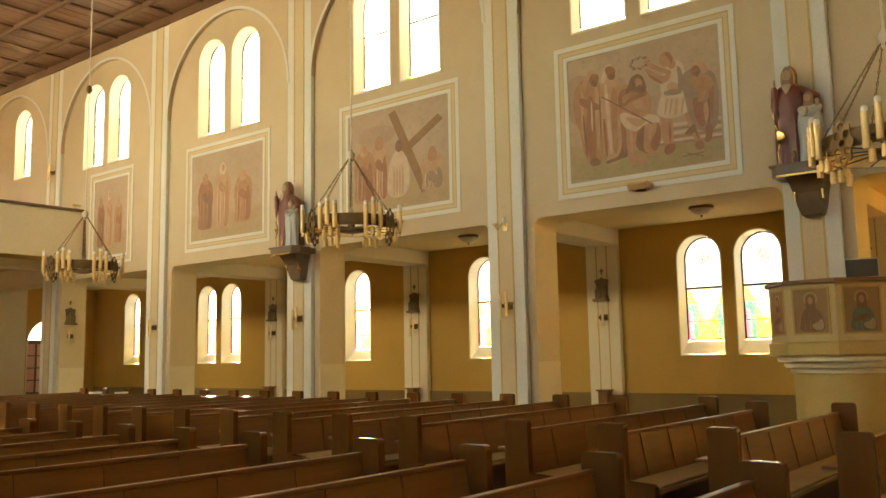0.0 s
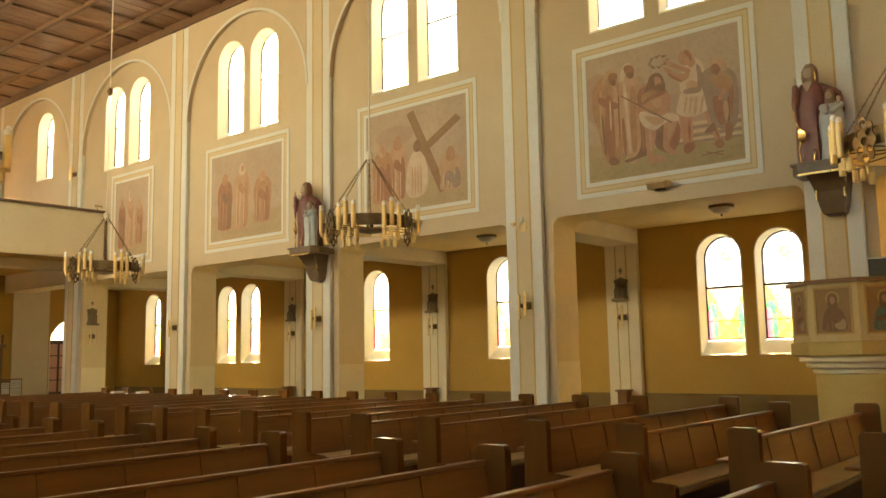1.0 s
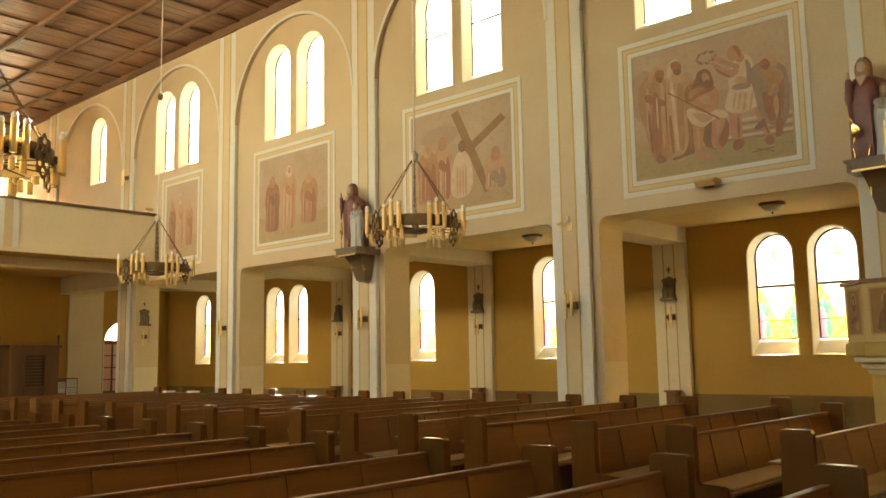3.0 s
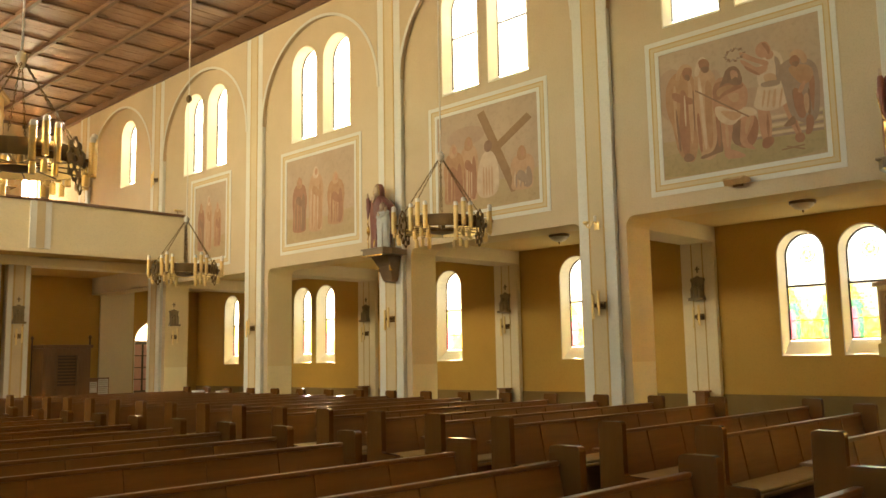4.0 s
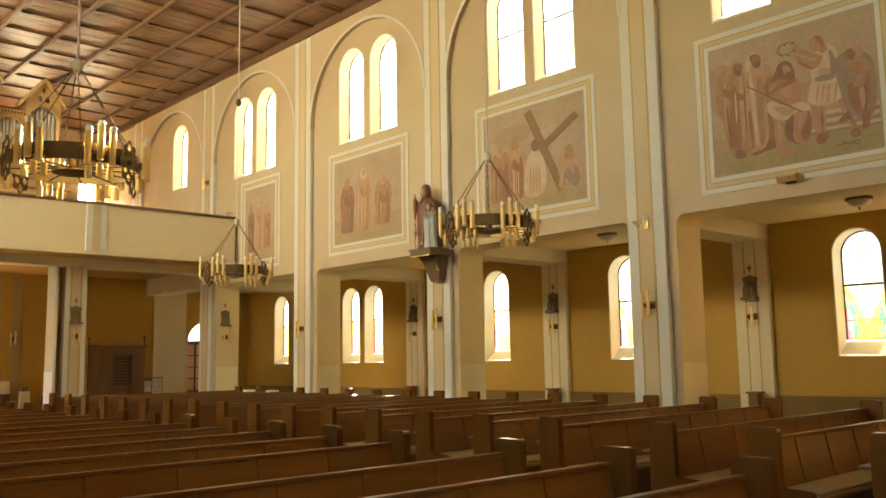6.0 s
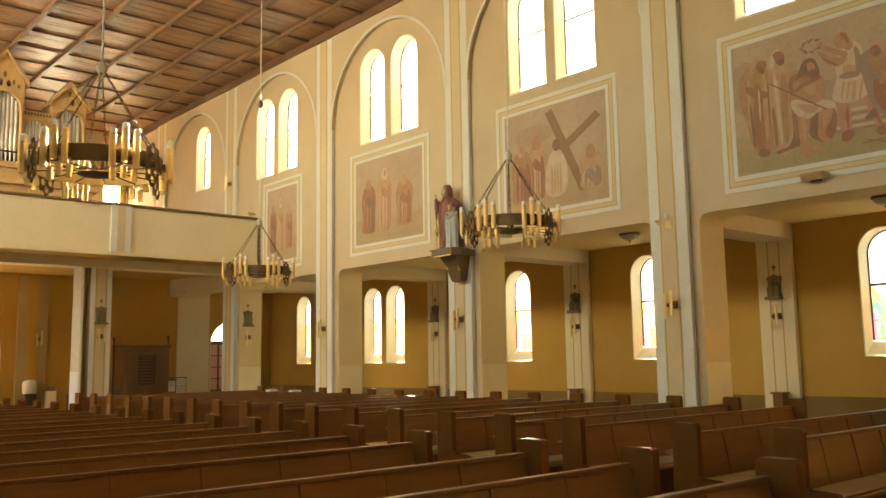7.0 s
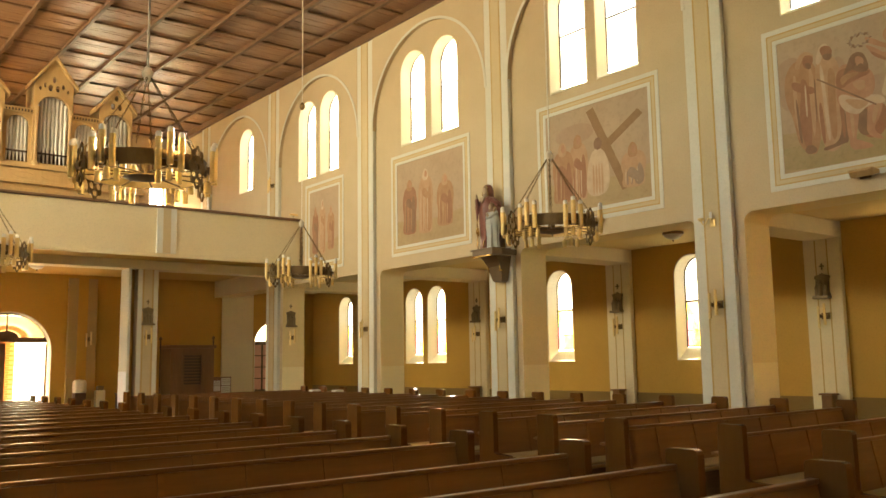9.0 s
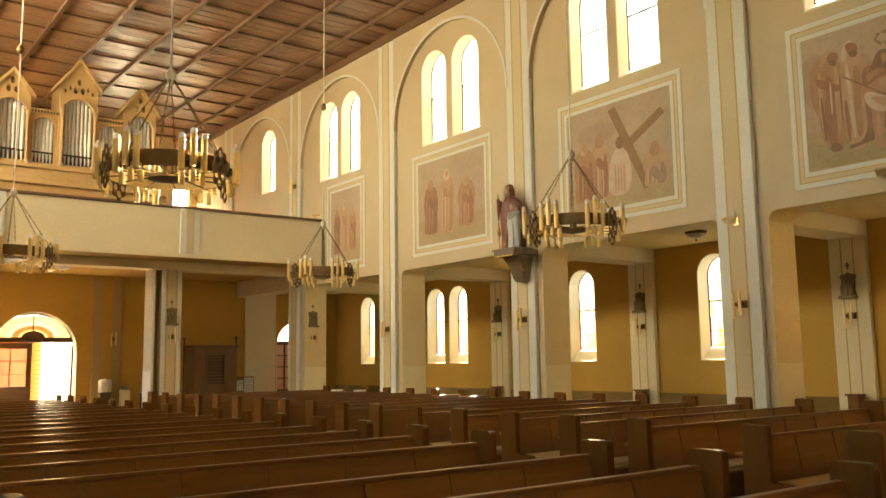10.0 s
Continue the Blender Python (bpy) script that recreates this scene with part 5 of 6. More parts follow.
loft(b, [octagon(R, 1.49, turn), octagon(R + 0.015, 1.51, turn), octagon(R + 0.015, 1.64, turn), octagon(R - 0.01, 1.658, turn)])
part("base_band", b, M["pulpit_ochre"], pul)
b = bmesh.new()
loft(b, [octagon(R - 0.02, 1.66, turn), octagon(R - 0.02, 2.33, turn)], closed=False)
loft(b, [octagon(R - 0.10, 1.66, turn), octagon(R - 0.10, 2.33, turn)], closed=False)
part("parapet", b, M["pulpit"], pul)
part("floor_board", prism(bmesh.new(), [(p[0], p[1]) for p in octagon(R - 0.1, 0, turn)], [], 1.66, 1.70, onZ(0)), M["cabinet_wood"], pul)
b = bmesh.new()
prism(b, [(p[0], p[1]) for p in octagon(R + 0.03, 0, turn)], [[(p[0], p[1]) for p in octagon(R - 0.12, 0, turn)]], 2.33, 2.375, onZ(0))
part("hand_rail", b, M["cabinet_wood"], pul, "dark wooden hand rail")
apo = (R - 0.02) * math.cos(math.pi / 8)
tones = ["teal", "rust", "rust", "brown"]
for i in range(8):
    a = turn + (i + 0.5) * math.pi / 4
    if math.cos(a - turn) < -0.2:
        continue
    m = Matrix.Rotation(a, 4, "Z")
    put = lambda u, v, d: m @ Vector((apo + d, u, v))
    w = 0.20
    part("panel_frame", prism(bmesh.new(), rect(-w - 0.02, w + 0.02, 1.735, 2.285), [rect(-w, w, 1.755, 2.265)], 0.0, 0.012, put), M["gold_paint"], pul)
    pn = part("panel", prism(bmesh.new(), rect(-w, w, 1.755, 2.265), [], 0.0005, 0.004, put), MURAL["panel"], pul, "small painted panel")
    rb = MURAL[tones[i % 4]]
    part("painted_robe", prism(bmesh.new(), blob([(-0.15, 1.77), (0.16, 1.77), (0.15, 1.86), (0.12, 1.98), (0.07, 2.04), (0.0, 2.055), (-0.07, 2.04), (-0.11, 1.97), (-0.13, 1.87)]), [], 0.004, 0.006, put), rb, pn)
    part("painted_halo", prism(bmesh.new(), oval(0, 2.15, 0.078, 0.08, 24), [oval(0, 2.15, 0.066, 0.068, 24)], 0.004, 0.0055, put), M["gold_paint"], pn)
    part("painted_patch", prism(bmesh.new(), blob([(-0.055, 2.02), (0.055, 2.02), (0.06, 2.12), (0.04, 2.20), (-0.04, 2.20), (-0.06, 2.12)]), [], 0.0061, 0.0068, put), MURAL["brown"], pn)
    part("painted_lobe", prism(bmesh.new(), oval(0, 2.13, 0.03, 0.045), [], 0.0069, 0.0076, put), MURAL["umber"], pn)
    part("painted_sleeve", prism(bmesh.new(), blob([(-0.10, 1.86), (0.02, 1.90), (0.10, 1.93), (0.09, 1.97), (-0.02, 1.95), (-0.11, 1.92)]), [], 0.0062, 0.0070, put), MURAL["brown"], pn)
    part("painted_cloth", prism(bmesh.new(), blob([(0.02, 1.80), (0.12, 1.78), (0.15, 1.84), (0.12, 1.93), (0.07, 1.87), (0.0, 1.86)]), [], 0.0071, 0.0078, put), MURAL["earth"], pn)
    for du in (-0.08, -0.02, 0.05):
        part("painted_fold", prism(bmesh.new(), blob([(du, 1.78), (du + 0.012, 1.78), (du + 0.006, 1.90), (du - 0.006, 2.0)], 2), [], 0.0061, 0.0066, put), MURAL["panel"], pn)
bd = thing("lectern_board", "dark reading board standing on the pulpit rail", "lectern", Matrix.Translation((PUL[0] - 0.36, PUL[1] - 0.40, 2.376)) @ Matrix.Rotation(turn + math.pi, 4, "Z"))
part("board", boxed(-0.03, 0.01, -0.17, 0.17, 0.0, 0.22, b=0.006), M["screen"], bd)
part("board_rim", prism(bmesh.new(), rect(-0.185, 0.185, 0.001, 0.235), [rect(-0.171, 0.171, 0.015, 0.221)], -0.035, 0.012, lambda u, v, d: (d, u, v)), M["tin"], bd)

# ---- chandeliers ----


def pierced_plate(m):
    """A scalloped brass plate pierced with round holes."""
    out = [((0.105 + 0.014 * math.cos(8 * a)) * math.cos(a), (0.20 + 0.016 * math.cos(8 * a)) * math.sin(a)) for a in (2 * math.pi * i / 48 for i in range(48))]
    holes = [oval(u, v, 0.033, 0.036, 10) for u, v in ((0, 0.145), (0, 0.0), (0, -0.145), (0.048, 0.073), (-0.048, 0.073), (0.048, -0.073), (-0.048, -0.073))]
    return prism(bmesh.new(), out, holes, -0.008, 0.008, lambda u, v, w: m @ Vector((w, u, v)))


def chandelier(drop):
    """A wheel of browned brass with six clusters of tube candles; origin at the middle of the wheel."""
    root = thing("chandelier", "large brass wheel chandelier with clustered tube candles", "chandelier", group="nave chandeliers")
    rr, n = 0.60, 48
    b = bmesh.new()
    for r0, r1, z0, z1 in ((rr - 0.008, rr, -0.08, 0.08),):
        prism(b, [(r1 * math.cos(2 * math.pi * i / n), r1 * math.sin(2 * math.pi * i / n)) for i in range(n)],
              [[(r0 * math.cos(2 * math.pi * i / n), r0 * math.sin(2 * math.pi * i / n)) for i in range(n)]], z0, z1, onZ(0))
    part("wheel_band", b, M["dark_brass"], root, smooth=False)
    b = bmesh.new()
    prism(b, [((rr - 0.01) * math.cos(2 * math.pi * i / n), (rr - 0.01) * math.sin(2 * math.pi * i / n)) for i in range(n)],
          [[((rr - 0.014) * math.cos(2 * math.pi * i / n), (rr - 0.014) * math.sin(2 * math.pi * i / n)) for i in range(n)]], -0.078, 0.078, onZ(0))
    part("band_lining", b, M["satin_brass"], root, "bright brass lining")
    part("hub", lathe(bmesh.new(), [(0.02, 0.14), (0.05, 0.12), (0.05, -0.05), (0.12, -0.06), (0.20, -0.075), (0.20, -0.09), (0.03, -0.12)], 20), M["dark_brass"], root, smooth=True)
    spoke = part("spoke", rod(bmesh.new(), (0.04, 0, -0.04), (rr - 0.015, 0, -0.07), 0.007, 6), M["dark_brass"], root)
    for i in range(1, 12):
        share(spoke, root, Matrix.Rotation(i * math.pi / 6, 4, "Z"))
    tube = stub = None
    for k, deg in enumerate((27, 90, 153, 207, 270, 333)):
        a0 = radians(deg)
        for j, (da, up) in enumerate(((-0.165, -0.03), (0.0, 0.03), (0.165, -0.015))):
            a = a0 + da
            m = Matrix.Translation((0.672 * math.cos(a), 0.672 * math.sin(a), up))
            if tube is None:
                tube = part("candle_tube", lathe(bmesh.new(), [(0.026, -0.11), (0.032, -0.105), (0.032, 0.20), (0.028, 0.205)], 14), M["brass"], root, smooth=True)
                tube.matrix_local = m
                cap = part("bulb", lathe(bmesh.new(), [(0.027, 0.205), (0.031, 0.225), (0.031, 0.24), (0.022, 0.258), (0.006, 0.265)], 12), M["bulb"], tube, "frosted white bulb", smooth=True)
            else:
                t = share(tube, root, m)
                share(cap, t, Matrix.Identity(4))
            low = Matrix.Translation((0.61 * math.cos(a + 0.03), 0.61 * math.sin(a + 0.03), up * 0.5))
            if stub is None:
                stub = part("down_tube", lathe(bmesh.new(), [(0.024, -0.235), (0.030, -0.235), (0.030, -0.125), (0.02, -0.115), (0.006, -0.11), (0.006, -0.05)], 14), M["brass"], root, "short brass down light", smooth=True)
                stub.matrix_local = low
            else:
                share(stub, root, low)
        m = Matrix.Rotation(a0, 4, "Z")
        b = bmesh.new()
        box(b, rr, rr + 0.05, -0.12, 0.12, -0.015, 0.015)
        b.transform(m)
        part("cluster_arm", b, M["dark_brass"], root)
    for deg in (57, 123, 237, 303):
        part("openwork_plate", pierced_plate(Matrix.Rotation(radians(deg), 4, "Z") @ Matrix.Translation((rr + 0.03, 0, -0.04))), M["dark_brass"], root, "pierced scalloped plate")
    knob_z = 0.98
    part("knob", lathe(bmesh.new(), [(0.012, knob_z - 0.09), (0.03, knob_z - 0.06), (0.045, knob_z - 0.03), (0.06, knob_z + 0.03), (0.035, knob_z + 0.04), (0.04, knob_z + 0.06), (0.012, knob_z + 0.09)], 16), M["rod_paint"], root, smooth=True)
    for k in range(6):
        a0 = k * math.pi / 3
        p, q = Vector(((rr) * math.cos(a0), (rr) * math.sin(a0), 0.12)), Vector((0.04 * math.cos(a0), 0.04 * math.sin(a0), knob_z - 0.04))
        b = bmesh.new()
        steps = 18
        for i in range(steps):
            u, v = p.lerp(q, i / steps), p.lerp(q, (i + 0.95) / steps)
            side = Vector((-math.sin(a0), math.cos(a0), 0)) * (0.012 if i % 2 else 0.0) + (Vector((0, 0, 0)) if i % 2 else Vector((math.cos(a0), math.sin(a0), 0)) * 0.012)
            mid = (u + v) / 2
            rod(b, u, mid + side, 0.0042, 5)
            rod(b, mid + side, v, 0.0042, 5)
            rod(b, u, mid - side, 0.0042, 5)
            rod(b, mid - side, v, 0.0042, 5)
        part("chain", b, M["dark_brass"], root)
    b = bmesh.new()
    rod(b, (0, 0, knob_z + 0.05), (0, 0, drop), 0.011, 10)
    part("hanging_rod", b, M["rod_paint"], root, "thin pale metal rod")
    part("rod_collar", lathe(bmesh.new(), [(0.017, 3.30), (0.05, 3.34), (0.06, 3.38), (0.05, 3.42), (0.017, 3.46)], 12), M["dark_brass"], root, smooth=True)
    return root


M["rod_paint"] = surface("pale_rod_paint", (0.70, 0.64, 0.54), (0.62, 0.56, 0.46), 0.5, big=3, fine=40)
ch = chandelier(CEIL - 3.28)
ch.matrix_basis = Matrix.Translation((2.94, 8.45, 3.50)) @ Matrix.Rotation(radians(-117), 4, "Z")
for x, y, z, a in ((8.56, 8.34, 3.40, -137), (8.36, 15.0, 3.32, -122), (2.74, 15.04, 3.36, -95), (8.42, 1.50, 3.36, -150)):
    copy_thing(ch, Matrix.Translation((x, y, z)) @ Matrix.Rotation(radians(a), 4, "Z"))

# ---- organ ----
OY = 23.4
org = thing("pipe_organ", "oak pipe organ with gabled towers and tin pipes", "organ", Matrix.Translation((MID, OY, GAL_Z0 + 0.3)))
oz = -(GAL_Z0 + 0.3)
part("base", boxed(-2.28, 2.28, -0.05, 1.2, 0.0, 6.16 + oz, b=0.02), M["organ_wood"], org)
for z0, z1, d in ((6.16, 6.24, 0.12), (6.24, 6.56, 0.06), (6.56, 6.66, 0.14)):
    part("cornice", boxed(-2.28 - d, 2.28 + d, -0.05 - d, 1.2, z0 + oz + 0.001, z1 + oz, b=0.01), M["organ_wood"], org)
for i in range(7):
    u = -2.0 + i * 4.0 / 6
    part("base_panel", boxed(u - 0.27, u + 0.27, -0.075, -0.051, 5.0 + oz, 6.05 + oz, b=0.008), M["organ_wood"], org)
    part("frieze_panel", prism(bmesh.new(), oval(0, 6.40 + oz, 0.26, 0.09, 20), [oval(0, 6.40 + oz, 0.20, 0.055, 20)], -0.125, -0.111, lambda a, b, d: (u + a, d, b)), M["organ_wood"], org)
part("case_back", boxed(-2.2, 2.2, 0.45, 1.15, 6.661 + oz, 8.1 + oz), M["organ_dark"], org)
pipe_me = lathe(bmesh.new(), [(0.012, 0.0), (0.034, 0.22), (0.036, 0.26), (0.036, 1.0), (0.03, 1.0)], 10)
pipe0 = None
b = bmesh.new()


def organ_bay(c, hw, zt, zs, gable, peak, pipes):
    """A tower front: pierced wall with a round arch, pipes behind it, and a gable or a flat top."""
    global pipe0
    ah = hw - 0.08
    front = [(-hw, 6.662 + oz), (hw, 6.662 + oz), (hw, zt + oz)] + ([(0, peak + oz)] if gable else []) + [(-hw, zt + oz)]
    hole = [(-ah, 6.76 + oz), (ah, 6.76 + oz)] + [(ah * math.cos(math.pi * i / 14), zs - ah + oz + ah * math.sin(math.pi * i / 14)) for i in range(15)]
    holes = [hole]
    if gable:
        gz = zs + 0.22 + oz
        for du in (-0.09, 0.09):
            holes.append([(du + 0.06 * math.cos(2 * math.pi * i / 10), gz + 0.09 * math.sin(2 * math.pi * i / 10)) for i in range(10)])
        holes.append([(0.05 * math.cos(2 * math.pi * i / 10), gz + 0.23 + 0.09 * math.sin(2 * math.pi * i / 10)) for i in range(10)])
        if hw > 0.45:
            for s in (-1, 1):
                holes.append([(s * 0.22 + 0.035 * math.cos(2 * math.pi * i / 10), gz + 0.06 + 0.075 * math.sin(2 * math.pi * i / 10)) for i in range(10)])
                holes.append([(s * 0.34 + 0.03 * math.cos(2 * math.pi * i / 10), gz - 0.04 + 0.06 * math.sin(2 * math.pi * i / 10)) for i in range(10)])
    tower = part("tower" if gable else "flat_bay", prism(bmesh.new(), front, holes, 0.0 if gable else 0.06, 0.09, lambda u, v, d: (c + u, d, v)), M["organ_wood"], org)
    part("tower_side", boxed(c - hw, c + hw, 0.091, 0.44, 6.67 + oz, 6.75 + oz), M["organ_wood"], tower)
    # Near-black board gives the tower opening its shaded depth.
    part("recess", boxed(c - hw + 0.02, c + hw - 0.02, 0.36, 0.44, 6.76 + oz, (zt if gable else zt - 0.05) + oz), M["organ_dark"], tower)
    for s in (-1, 1):
        part("tower_cheek", boxed(c + s * (hw - 0.03) - 0.03, c + s * (hw - 0.03) + 0.03, 0.091, 0.9 if gable else 0.4, 6.76 + oz, zt + oz - 0.002), M["organ_wood"], tower)
        if gable:
            col = lathe(bmesh.new(), [(0.075, 6.665 + oz), (0.075, 6.75 + oz), (0.045, 6.79 + oz), (0.045, zs - ah + oz - 0.1), (0.08, zs - ah + oz), (0.08, zs - ah + oz + 0.05)], 12, Matrix.Translation((c + s * (hw - 0.07), -0.06, 0)))
            part("colonnette", col, M["organ_wood"], tower, smooth=True)
            k = bmesh.new()
            loft(k, [[(c + s * (hw + 0.10), yy, zt + oz - 0.08), (c + s * (hw + 0.10), yy, zt + oz + 0.02), (c, yy, peak + oz + 0.09), (c, yy, peak + oz - 0.02)] for yy in (-0.10, 0.55)])
            part("gable_coping", k, M["organ_wood"], tower)
    k = bmesh.new()
    prism(k, [((ah + 0.05) * math.cos(math.pi * i / 14), (ah + 0.05) * math.sin(math.pi * i / 14)) for i in range(15)] + [(ah * math.cos(math.pi * (14 - i) / 14), ah * math.sin(math.pi * (14 - i) / 14)) for i in range(15)], [],
          -0.03 if gable else 0.035, 0.0 if gable else 0.06, lambda u, v, d: (c + u, d, zs - ah + oz + v))
    part("arch_moulding", k, M["organ_wood"], tower)
    if not gable:
        part("frieze", boxed(c - hw, c + hw, 0.0, 0.059, zt + oz - 0.14, zt + oz - 0.03, b=0.008), M["organ_wood"], tower)
        for i in range(9):
            u = c - hw + 0.04 + (2 * hw - 0.08) * i / 8
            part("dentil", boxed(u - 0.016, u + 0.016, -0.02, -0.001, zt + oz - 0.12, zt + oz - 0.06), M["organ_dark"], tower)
    step = 2 * ah / pipes
    for i in range(pipes):
        u = -ah + step * (i + 0.5)
        top = zs - ah + math.sqrt(max(ah * ah - u * u, 0.0)) + 0.06
        h = top - 6.80
        m = Matrix.Translation((c + u, 0.20, 6.80 + oz)) @ Matrix.Diagonal((step * 0.47 / 0.036, step * 0.47 / 0.036, h, 1))
        if pipe0 is None:
            pipe0 = part("organ_pipe", pipe_me, M["tin"], tower, smooth=True)
            pipe0.matrix_local = m
        else:
            share(pipe0, tower, m)
    part("toe_rail", boxed(c - ah, c + ah, 0.12, 0.16, 7.02 + oz, 7.06 + oz), M["organ_dark"], tower)


b.free()
organ_bay(0.0, 0.48, 8.86, 8.56, True, 9.56, 8)
for s in (-1, 1):
    organ_bay(s * 1.60, 0.44, 8.45, 8.34, True, 9.04, 7)
    organ_bay(s * 0.82, 0.338, 8.17, 7.95, False, 0, 6)

# ---- main door ----
dr = thing("door_1", "round-arched dark wooden church door, one leaf standing open", "door", Matrix.Translation((DOOR_C, YB, 0)), kind="structure")
putd = lambda u, v, d: (u, d, v)
part("door_reveal", prism(bmesh.new(), arch(0, DOOR_W - 0.004, 0.001, DOOR_TOP - 0.002, 20), [arch(0, DOOR_W - 0.05, 0.002, DOOR_TOP - 0.026, 20)], -0.012, 0.44, putd), M["white_trim"], dr, "white plaster reveal")
gw = DOOR_W / 2 - 0.03
part("fanlight_frame", prism(bmesh.new(), arch(0, 2 * gw, 2.36, DOOR_TOP - 0.03, 20, rise=0.74), [arch(0, 2 * gw - 0.12, 2.43, DOOR_TOP - 0.09, 20, rise=0.66)], 0.30, 0.36, putd), M["door_wood"], dr)
part("fanlight_pane", prism(bmesh.new(), arch(0, 2 * gw - 0.13, 2.435, DOOR_TOP - 0.095, 20, rise=0.655), [], 0.325, 0.332, putd), M["pane_fan"], dr, "coloured leaded fanlight")
part("fanlight_boss", prism(bmesh.new(), [(0.32 * math.cos(math.pi * i / 12), 2.42 + 0.2 * math.sin(math.pi * i / 12)) for i in range(13)], [], 0.29, 0.32, putd), M["door_wood"], dr)
part("mullion", boxed(-0.018, 0.018, 0.305, 0.322, 2.44, DOOR_TOP - 0.1), M["door_wood"], dr)
part("transom", boxed(-gw, gw, 0.27, 0.39, 2.28, 2.36, b=0.01), M["door_wood"], dr)


def leaf(w, panes):
    holes = []
    for i in range(2):
        for j in range(panes):
            u0 = 0.13 + i * (w - 0.26) / 2 + 0.012
            holes.append(rect(u0, u0 + (w - 0.26) / 2 - 0.024, 1.02 + j * 0.37, 1.02 + j * 0.37 + 0.345))
    b = prism(bmesh.new(), rect(0, w, 0.02, 2.27), holes, -0.025, 0.025, putd)
    return b, holes


w = gw - 0.01
lb, holes = leaf(w, 3)
lf = part("door_leaf", lb, M["door_wood"], dr, "closed dark leaf with small panes")
lf.matrix_local = Matrix.Translation((-gw, 0.33, 0))
for h in holes:
    part("pane", prism(bmesh.new(), h, [], -0.004, 0.004, putd), M["pane_clear"], lf)
part("lower_panel", boxed(0.14, w - 0.14, -0.035, -0.026, 0.2, 0.92, b=0.004), M["door_wood"], lf)
lb, holes = leaf(w, 3)
lf = part("door_leaf", lb, M["door_wood"], dr, "dark leaf standing open")
lf.matrix_local = Matrix.Translation((gw - 0.02, 0.40, 0)) @ Matrix.Rotation(radians(85), 4, "Z")
for h in holes:
    part("pane", prism(bmesh.new(), h, [], -0.004, 0.004, putd), M["pane_clear"], lf)
part("door_handle", rod(bmesh.new(), (w - 0.08, -0.06, 0.95), (w - 0.08, -0.06, 1.2), 0.014), M["brass"], lf)

# outside the door: the brick porch
BW, BH = 0.25, 0.075
porch = structure("wall_porch", boxed(-1.0, 6.55, 30.2, 30.6, -0.12, 2.5), surface("mortar", (0.26, 0.16, 0.10), (0.22, 0.13, 0.08), 0.9), "red brick porch wall outside the door", "wall")
# Unseen roof and side wall, added to keep sky light off the brick.
structure("porch_roof", boxed(-1.2, 7.6, YB + 0.452, 31.0, 3.70, 3.85), M["door_wood"], "unseen boarded roof added to shade the porch wall", "roof")
structure("wall_porch_side", boxed(-1.4, -1.001, YB + 0.452, 30.6, -0.12, 3.69), M["brick"], "unseen brick side wall added to shade the porch", "wall")
brick_bm = bmesh.new()
box(brick_bm, 0.004, BW - 0.008, -0.012, 0.0, 0.004, BH - 0.008)
brick0 = None
for j in range(8, 34):
    for i in range(9):
        x = 4.40 + i * BW + (BW / 2 if j % 2 else 0)
        if x + BW > 6.55:
            continue
        m = Matrix.Translation((x, 30.2, -0.12 + j * BH))
        if brick0 is None:
            brick0 = part("brick", brick_bm, M["brick"], porch)
            brick0.matrix_local = m
        else:
            share(brick0, porch, m)

# side door in the aisle's end wall
sd = thing("door_2", "narrow aisle door with pink panes and a round fanlight", "door", Matrix.Translation((SIDE_DOOR_C, YB, 0)), kind="structure")
part("door_reveal", prism(bmesh.new(), arch(0, 1.496, 0.001, 2.998), [arch(0, 1.44, 0.002, 2.97)], -0.01, 0.44, putd), M["white_trim"], sd)
part("fanlight_pane", prism(bmesh.new(), arch(0, 1.42, 2.34, 2.96), [], 0.2, 0.206, putd), M["pane_up"], sd)
part("transom", boxed(-0.715, 0.715, 0.16, 0.25, 2.26, 2.335, b=0.008), M["door_wood"], sd)
sholes = [rect(-0.66 + i * 0.345, -0.66 + i * 0.345 + 0.285, 0.70 + j * 0.385, 0.70 + j * 0.385 + 0.355) for i in range(4) for j in range(4)]
part("door_leaf", prism(bmesh.new(), rect(-0.715, 0.715, 0.01, 2.258), sholes, 0.18, 0.23, putd), M["door_wood"], sd)
for h in sholes:
    part("pane", prism(bmesh.new(), h, [], 0.2, 0.206, putd), M["pink_pane"], sd)

# ---- under the gallery ----
cf = thing("confessional", "brown wooden confessional against the end wall", "confessional", Matrix.Translation((10.83, YB - 0.5, 0)) @ Matrix.Diagonal((0.82, 1.0, 1.0, 1.0)))
part("body", prism(bmesh.new(), rect(-0.86, 0.86, 0.0, 2.08), [rect(-0.36, 0.36, 0.10, 1.86)], -0.40, -0.34, putd), M["cabinet_wood"], cf)
part("back_panel", boxed(-0.84, 0.84, 0.36, 0.44, 0.0, 2.07), M["door_wood"], cf)
for s in (-1, 1):
    part("side_panel", boxed(s * 0.83 - 0.03, s * 0.83 + 0.03, -0.338, 0.358, 0.0, 2.07), M["cabinet_wood"], cf)
    part("raised_panel", boxed(s * 0.60 - 0.15, s * 0.60 + 0.15, -0.415, -0.401, 0.25, 1.7, b=0.005), M["cabinet_wood"], cf)
part("half_door", boxed(-0.35, 0.35, -0.395, -0.36, 0.11, 0.95, b=0.006), M["cabinet_wood"], cf)
part("lattice_panel", boxed(-0.355, 0.355, -0.335, -0.31, 0.96, 1.85), M["door_wood"], cf, "dark lattice panel")
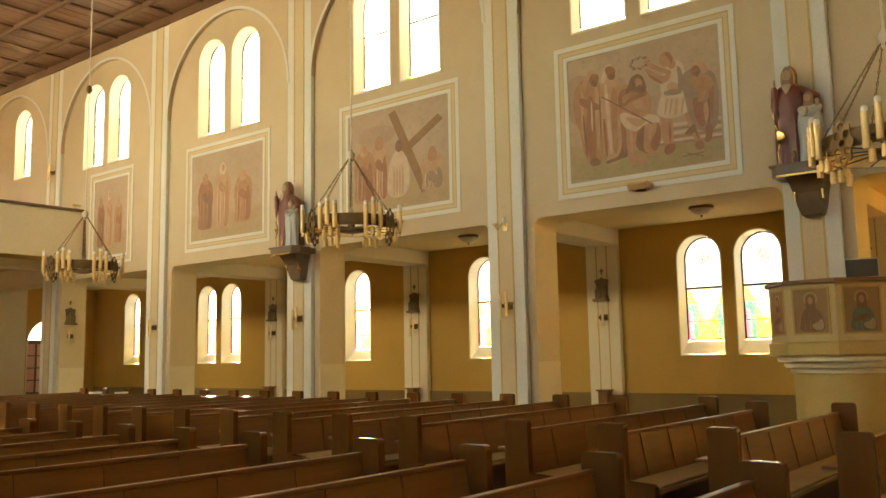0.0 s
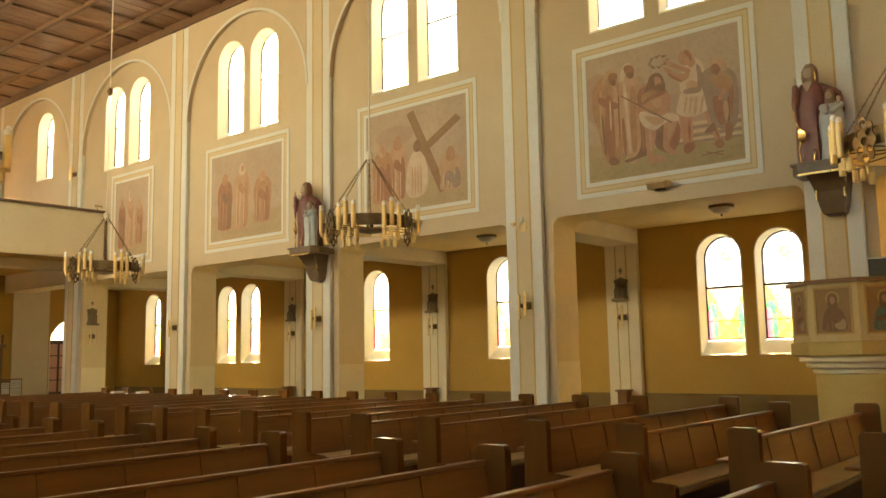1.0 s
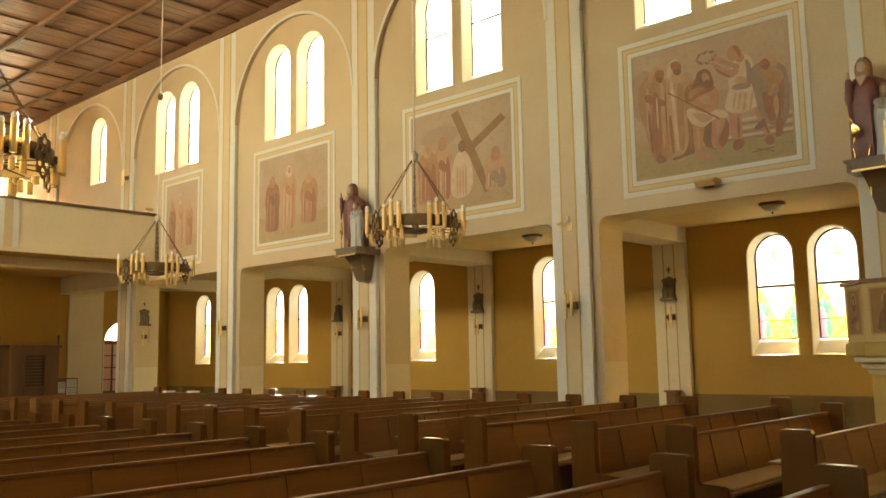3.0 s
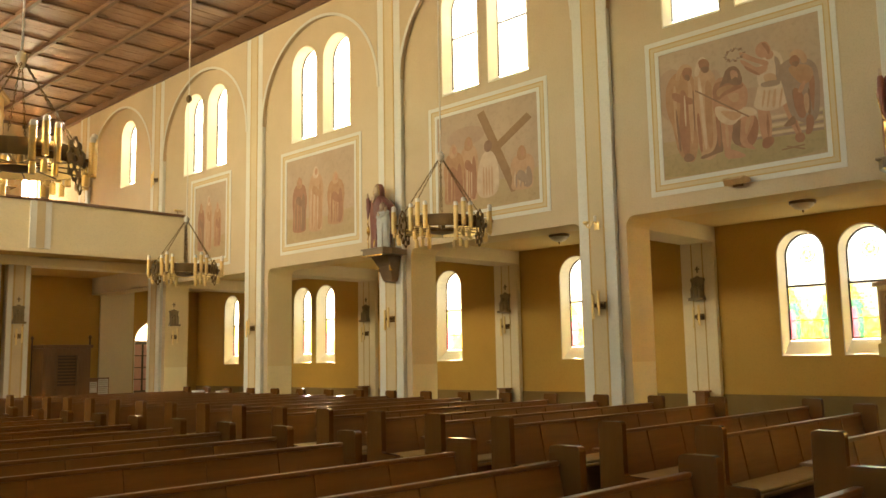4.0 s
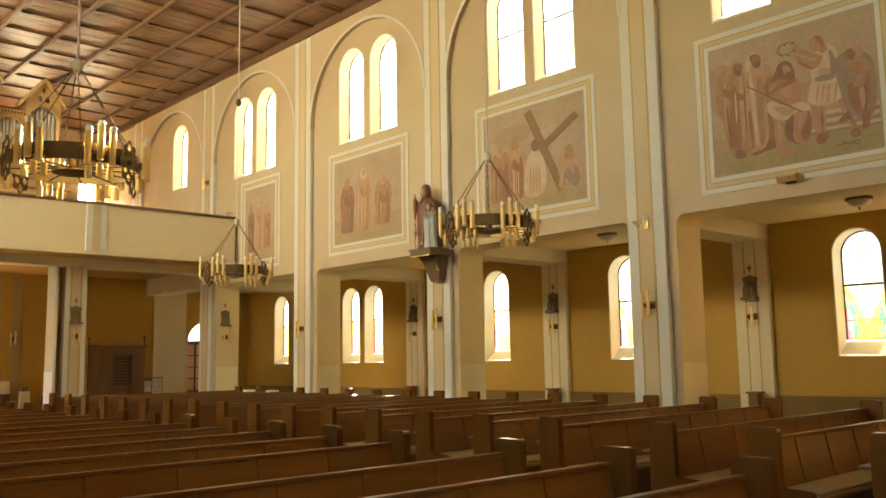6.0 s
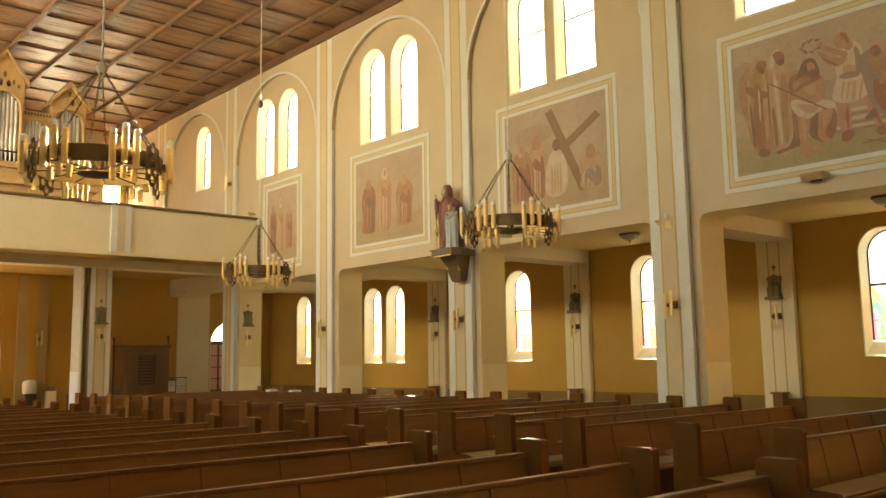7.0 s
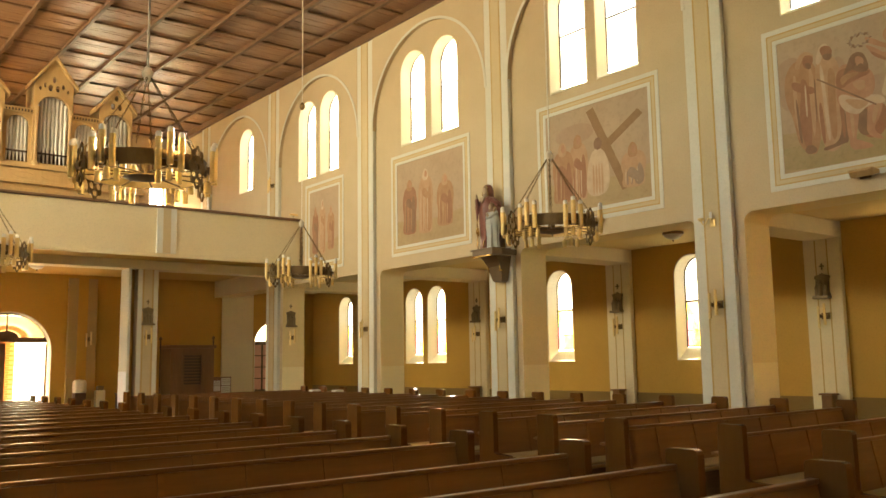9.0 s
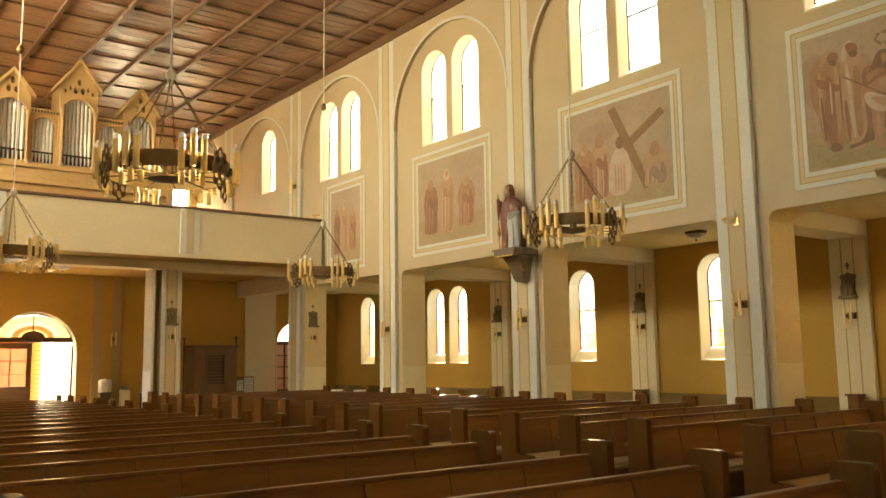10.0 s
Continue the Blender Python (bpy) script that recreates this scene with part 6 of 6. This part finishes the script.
for i in range(9):
    part("lattice_slat", boxed(-0.35, 0.35, -0.35, -0.336, 1.02 + i * 0.095, 1.05 + i * 0.095), M["cabinet_wood"], cf)
part("lintel_frame", prism(bmesh.new(), rect(-0.42, 0.42, 0.9, 1.94), [rect(-0.35, 0.35, 0.96, 1.86)], -0.43, -0.402, putd), M["cabinet_wood"], cf)
part("cornice", boxed(-0.93, 0.93, -0.46, 0.46, 2.081, 2.18, b=0.02), M["cabinet_wood"], cf)

for x, h in ((9.98, 2.42), (11.72, 2.46)):
    root = thing("banner_pole", "dark wooden pole with a turned knob by the confessional", "pole", Matrix.Translation((x, YB - 0.4, 0)))
    part("pole", rod(bmesh.new(), (0, 0, 0.05), (0, 0, h - 0.1), 0.024, 10), M["door_wood"], root)
    part("knob", lathe(bmesh.new(), [(0.02, h - 0.1), (0.05, h - 0.06), (0.05, h - 0.02), (0.01, h + 0.03)], 12), M["dark_brass"], root, smooth=True)
    part("foot", lathe(bmesh.new(), [(0.15, 0.0), (0.15, 0.03), (0.03, 0.06)], 16), M["door_wood"], root)

root = thing("notice_stand", "notice board with pinned papers beside the confessional", "notice board", Matrix.Translation((11.90, YB - 0.75, 0)))
part("board", boxed(-0.33, 0.30, 0.0, 0.03, 0.62, 1.17, b=0.005), M["cabinet_wood"], root)
for x0, x1, z0, z1 in ((-0.30, -0.08, 0.72, 1.05), (-0.04, 0.14, 0.90, 1.13), (0.15, 0.27, 0.90, 1.13), (-0.04, 0.27, 0.66, 0.88)):
    sh = part("sheet", boxed(x0, x1, -0.006, -0.001, z0, z1), M["paper"], root)
    for i in range(3):
        zz = z1 - 0.05 - i * 0.055
        if zz > z0 + 0.03:
            part("print_bar", boxed(x0 + 0.02, x1 - 0.02, -0.008, -0.0061, zz - 0.012, zz + 0.012), M["print"], sh)
for s in (-0.28, 0.25):
    part("leg", boxed(s - 0.015, s + 0.015, 0.031, 0.06, 0.0, 1.1), M["cabinet_wood"], root)

root = thing("water_tank", "small clear water tank on a dark stand", "water tank", Matrix.Translation((7.58, YB - 0.45, 0)))
part("stand", boxed(-0.16, 0.16, -0.14, 0.14, 0.0, 0.80, b=0.01), M["door_wood"], root)
part("tank", lathe(bmesh.new(), [(0.17, 0.802), (0.19, 0.83), (0.19, 1.10), (0.16, 1.16), (0.06, 1.19)], 20), M["opal"], root, smooth=True)
part("tap", rod(bmesh.new(), (0, -0.19, 0.86), (0, -0.25, 0.85), 0.012), M["brass"], root)
root = thing("offertory_stand", "narrow pale stand with a dark box on top", "stand", Matrix.Translation((8.12, YB - 0.6, 0)))
part("post", boxed(-0.13, 0.13, -0.1, 0.1, 0.0, 0.86, b=0.01), M["cream"], root)
part("box_top", boxed(-0.09, 0.09, -0.08, 0.08, 0.861, 0.99, b=0.01), M["bronze"], root)
root = thing("leaflet_table", "low dark table with folded leaflets", "table", Matrix.Translation((8.85, YB - 1.2, 0)))
part("table_top", boxed(-0.42, 0.42, -0.25, 0.25, 0.74, 0.78, b=0.008), M["door_wood"], root)
for sx in (-0.37, 0.37):
    for sy in (-0.2, 0.2):
        part("leg", boxed(sx - 0.025, sx + 0.025, sy - 0.025, sy + 0.025, 0.0, 0.739), M["door_wood"], root)
b = bmesh.new()
loft(b, [[(x, -0.09, 0.781), (x, 0.09, 0.781), (x, 0.0, 0.93)] for x in (-0.36, -0.22)])
part("leaflet", b, M["paper"], root)

for x, y in ((9.90, 17.12), (10.02, 16.35)):
    root = thing("hymn_book", "white hymn book lying on a pew rail ledge", "book", Matrix.Translation((x, y, 0)))
    part("cover", boxed(-0.11, 0.11, -0.075, 0.075, 0.936, 0.972, b=0.004), M["paper"], root)
    part("pages", boxed(-0.105, 0.112, -0.07, 0.07, 0.942, 0.966), M["cream"], root)

root = thing("rail_lamp", "small brass reading lamp on the gallery rail", "lamp", Matrix.Translation((11.62, GAL_Y + 0.08, GAL_Z1 + 0.021)))
part("lamp_foot", lathe(bmesh.new(), [(0.06, 0.0), (0.06, 0.012), (0.012, 0.03), (0.010, 0.10)], 14), M["dark_brass"], root, smooth=True)
part("lamp_shade", rod(bmesh.new(), (-0.12, -0.03, 0.11), (0.12, -0.03, 0.11), 0.03, 12), M["brass"], root)
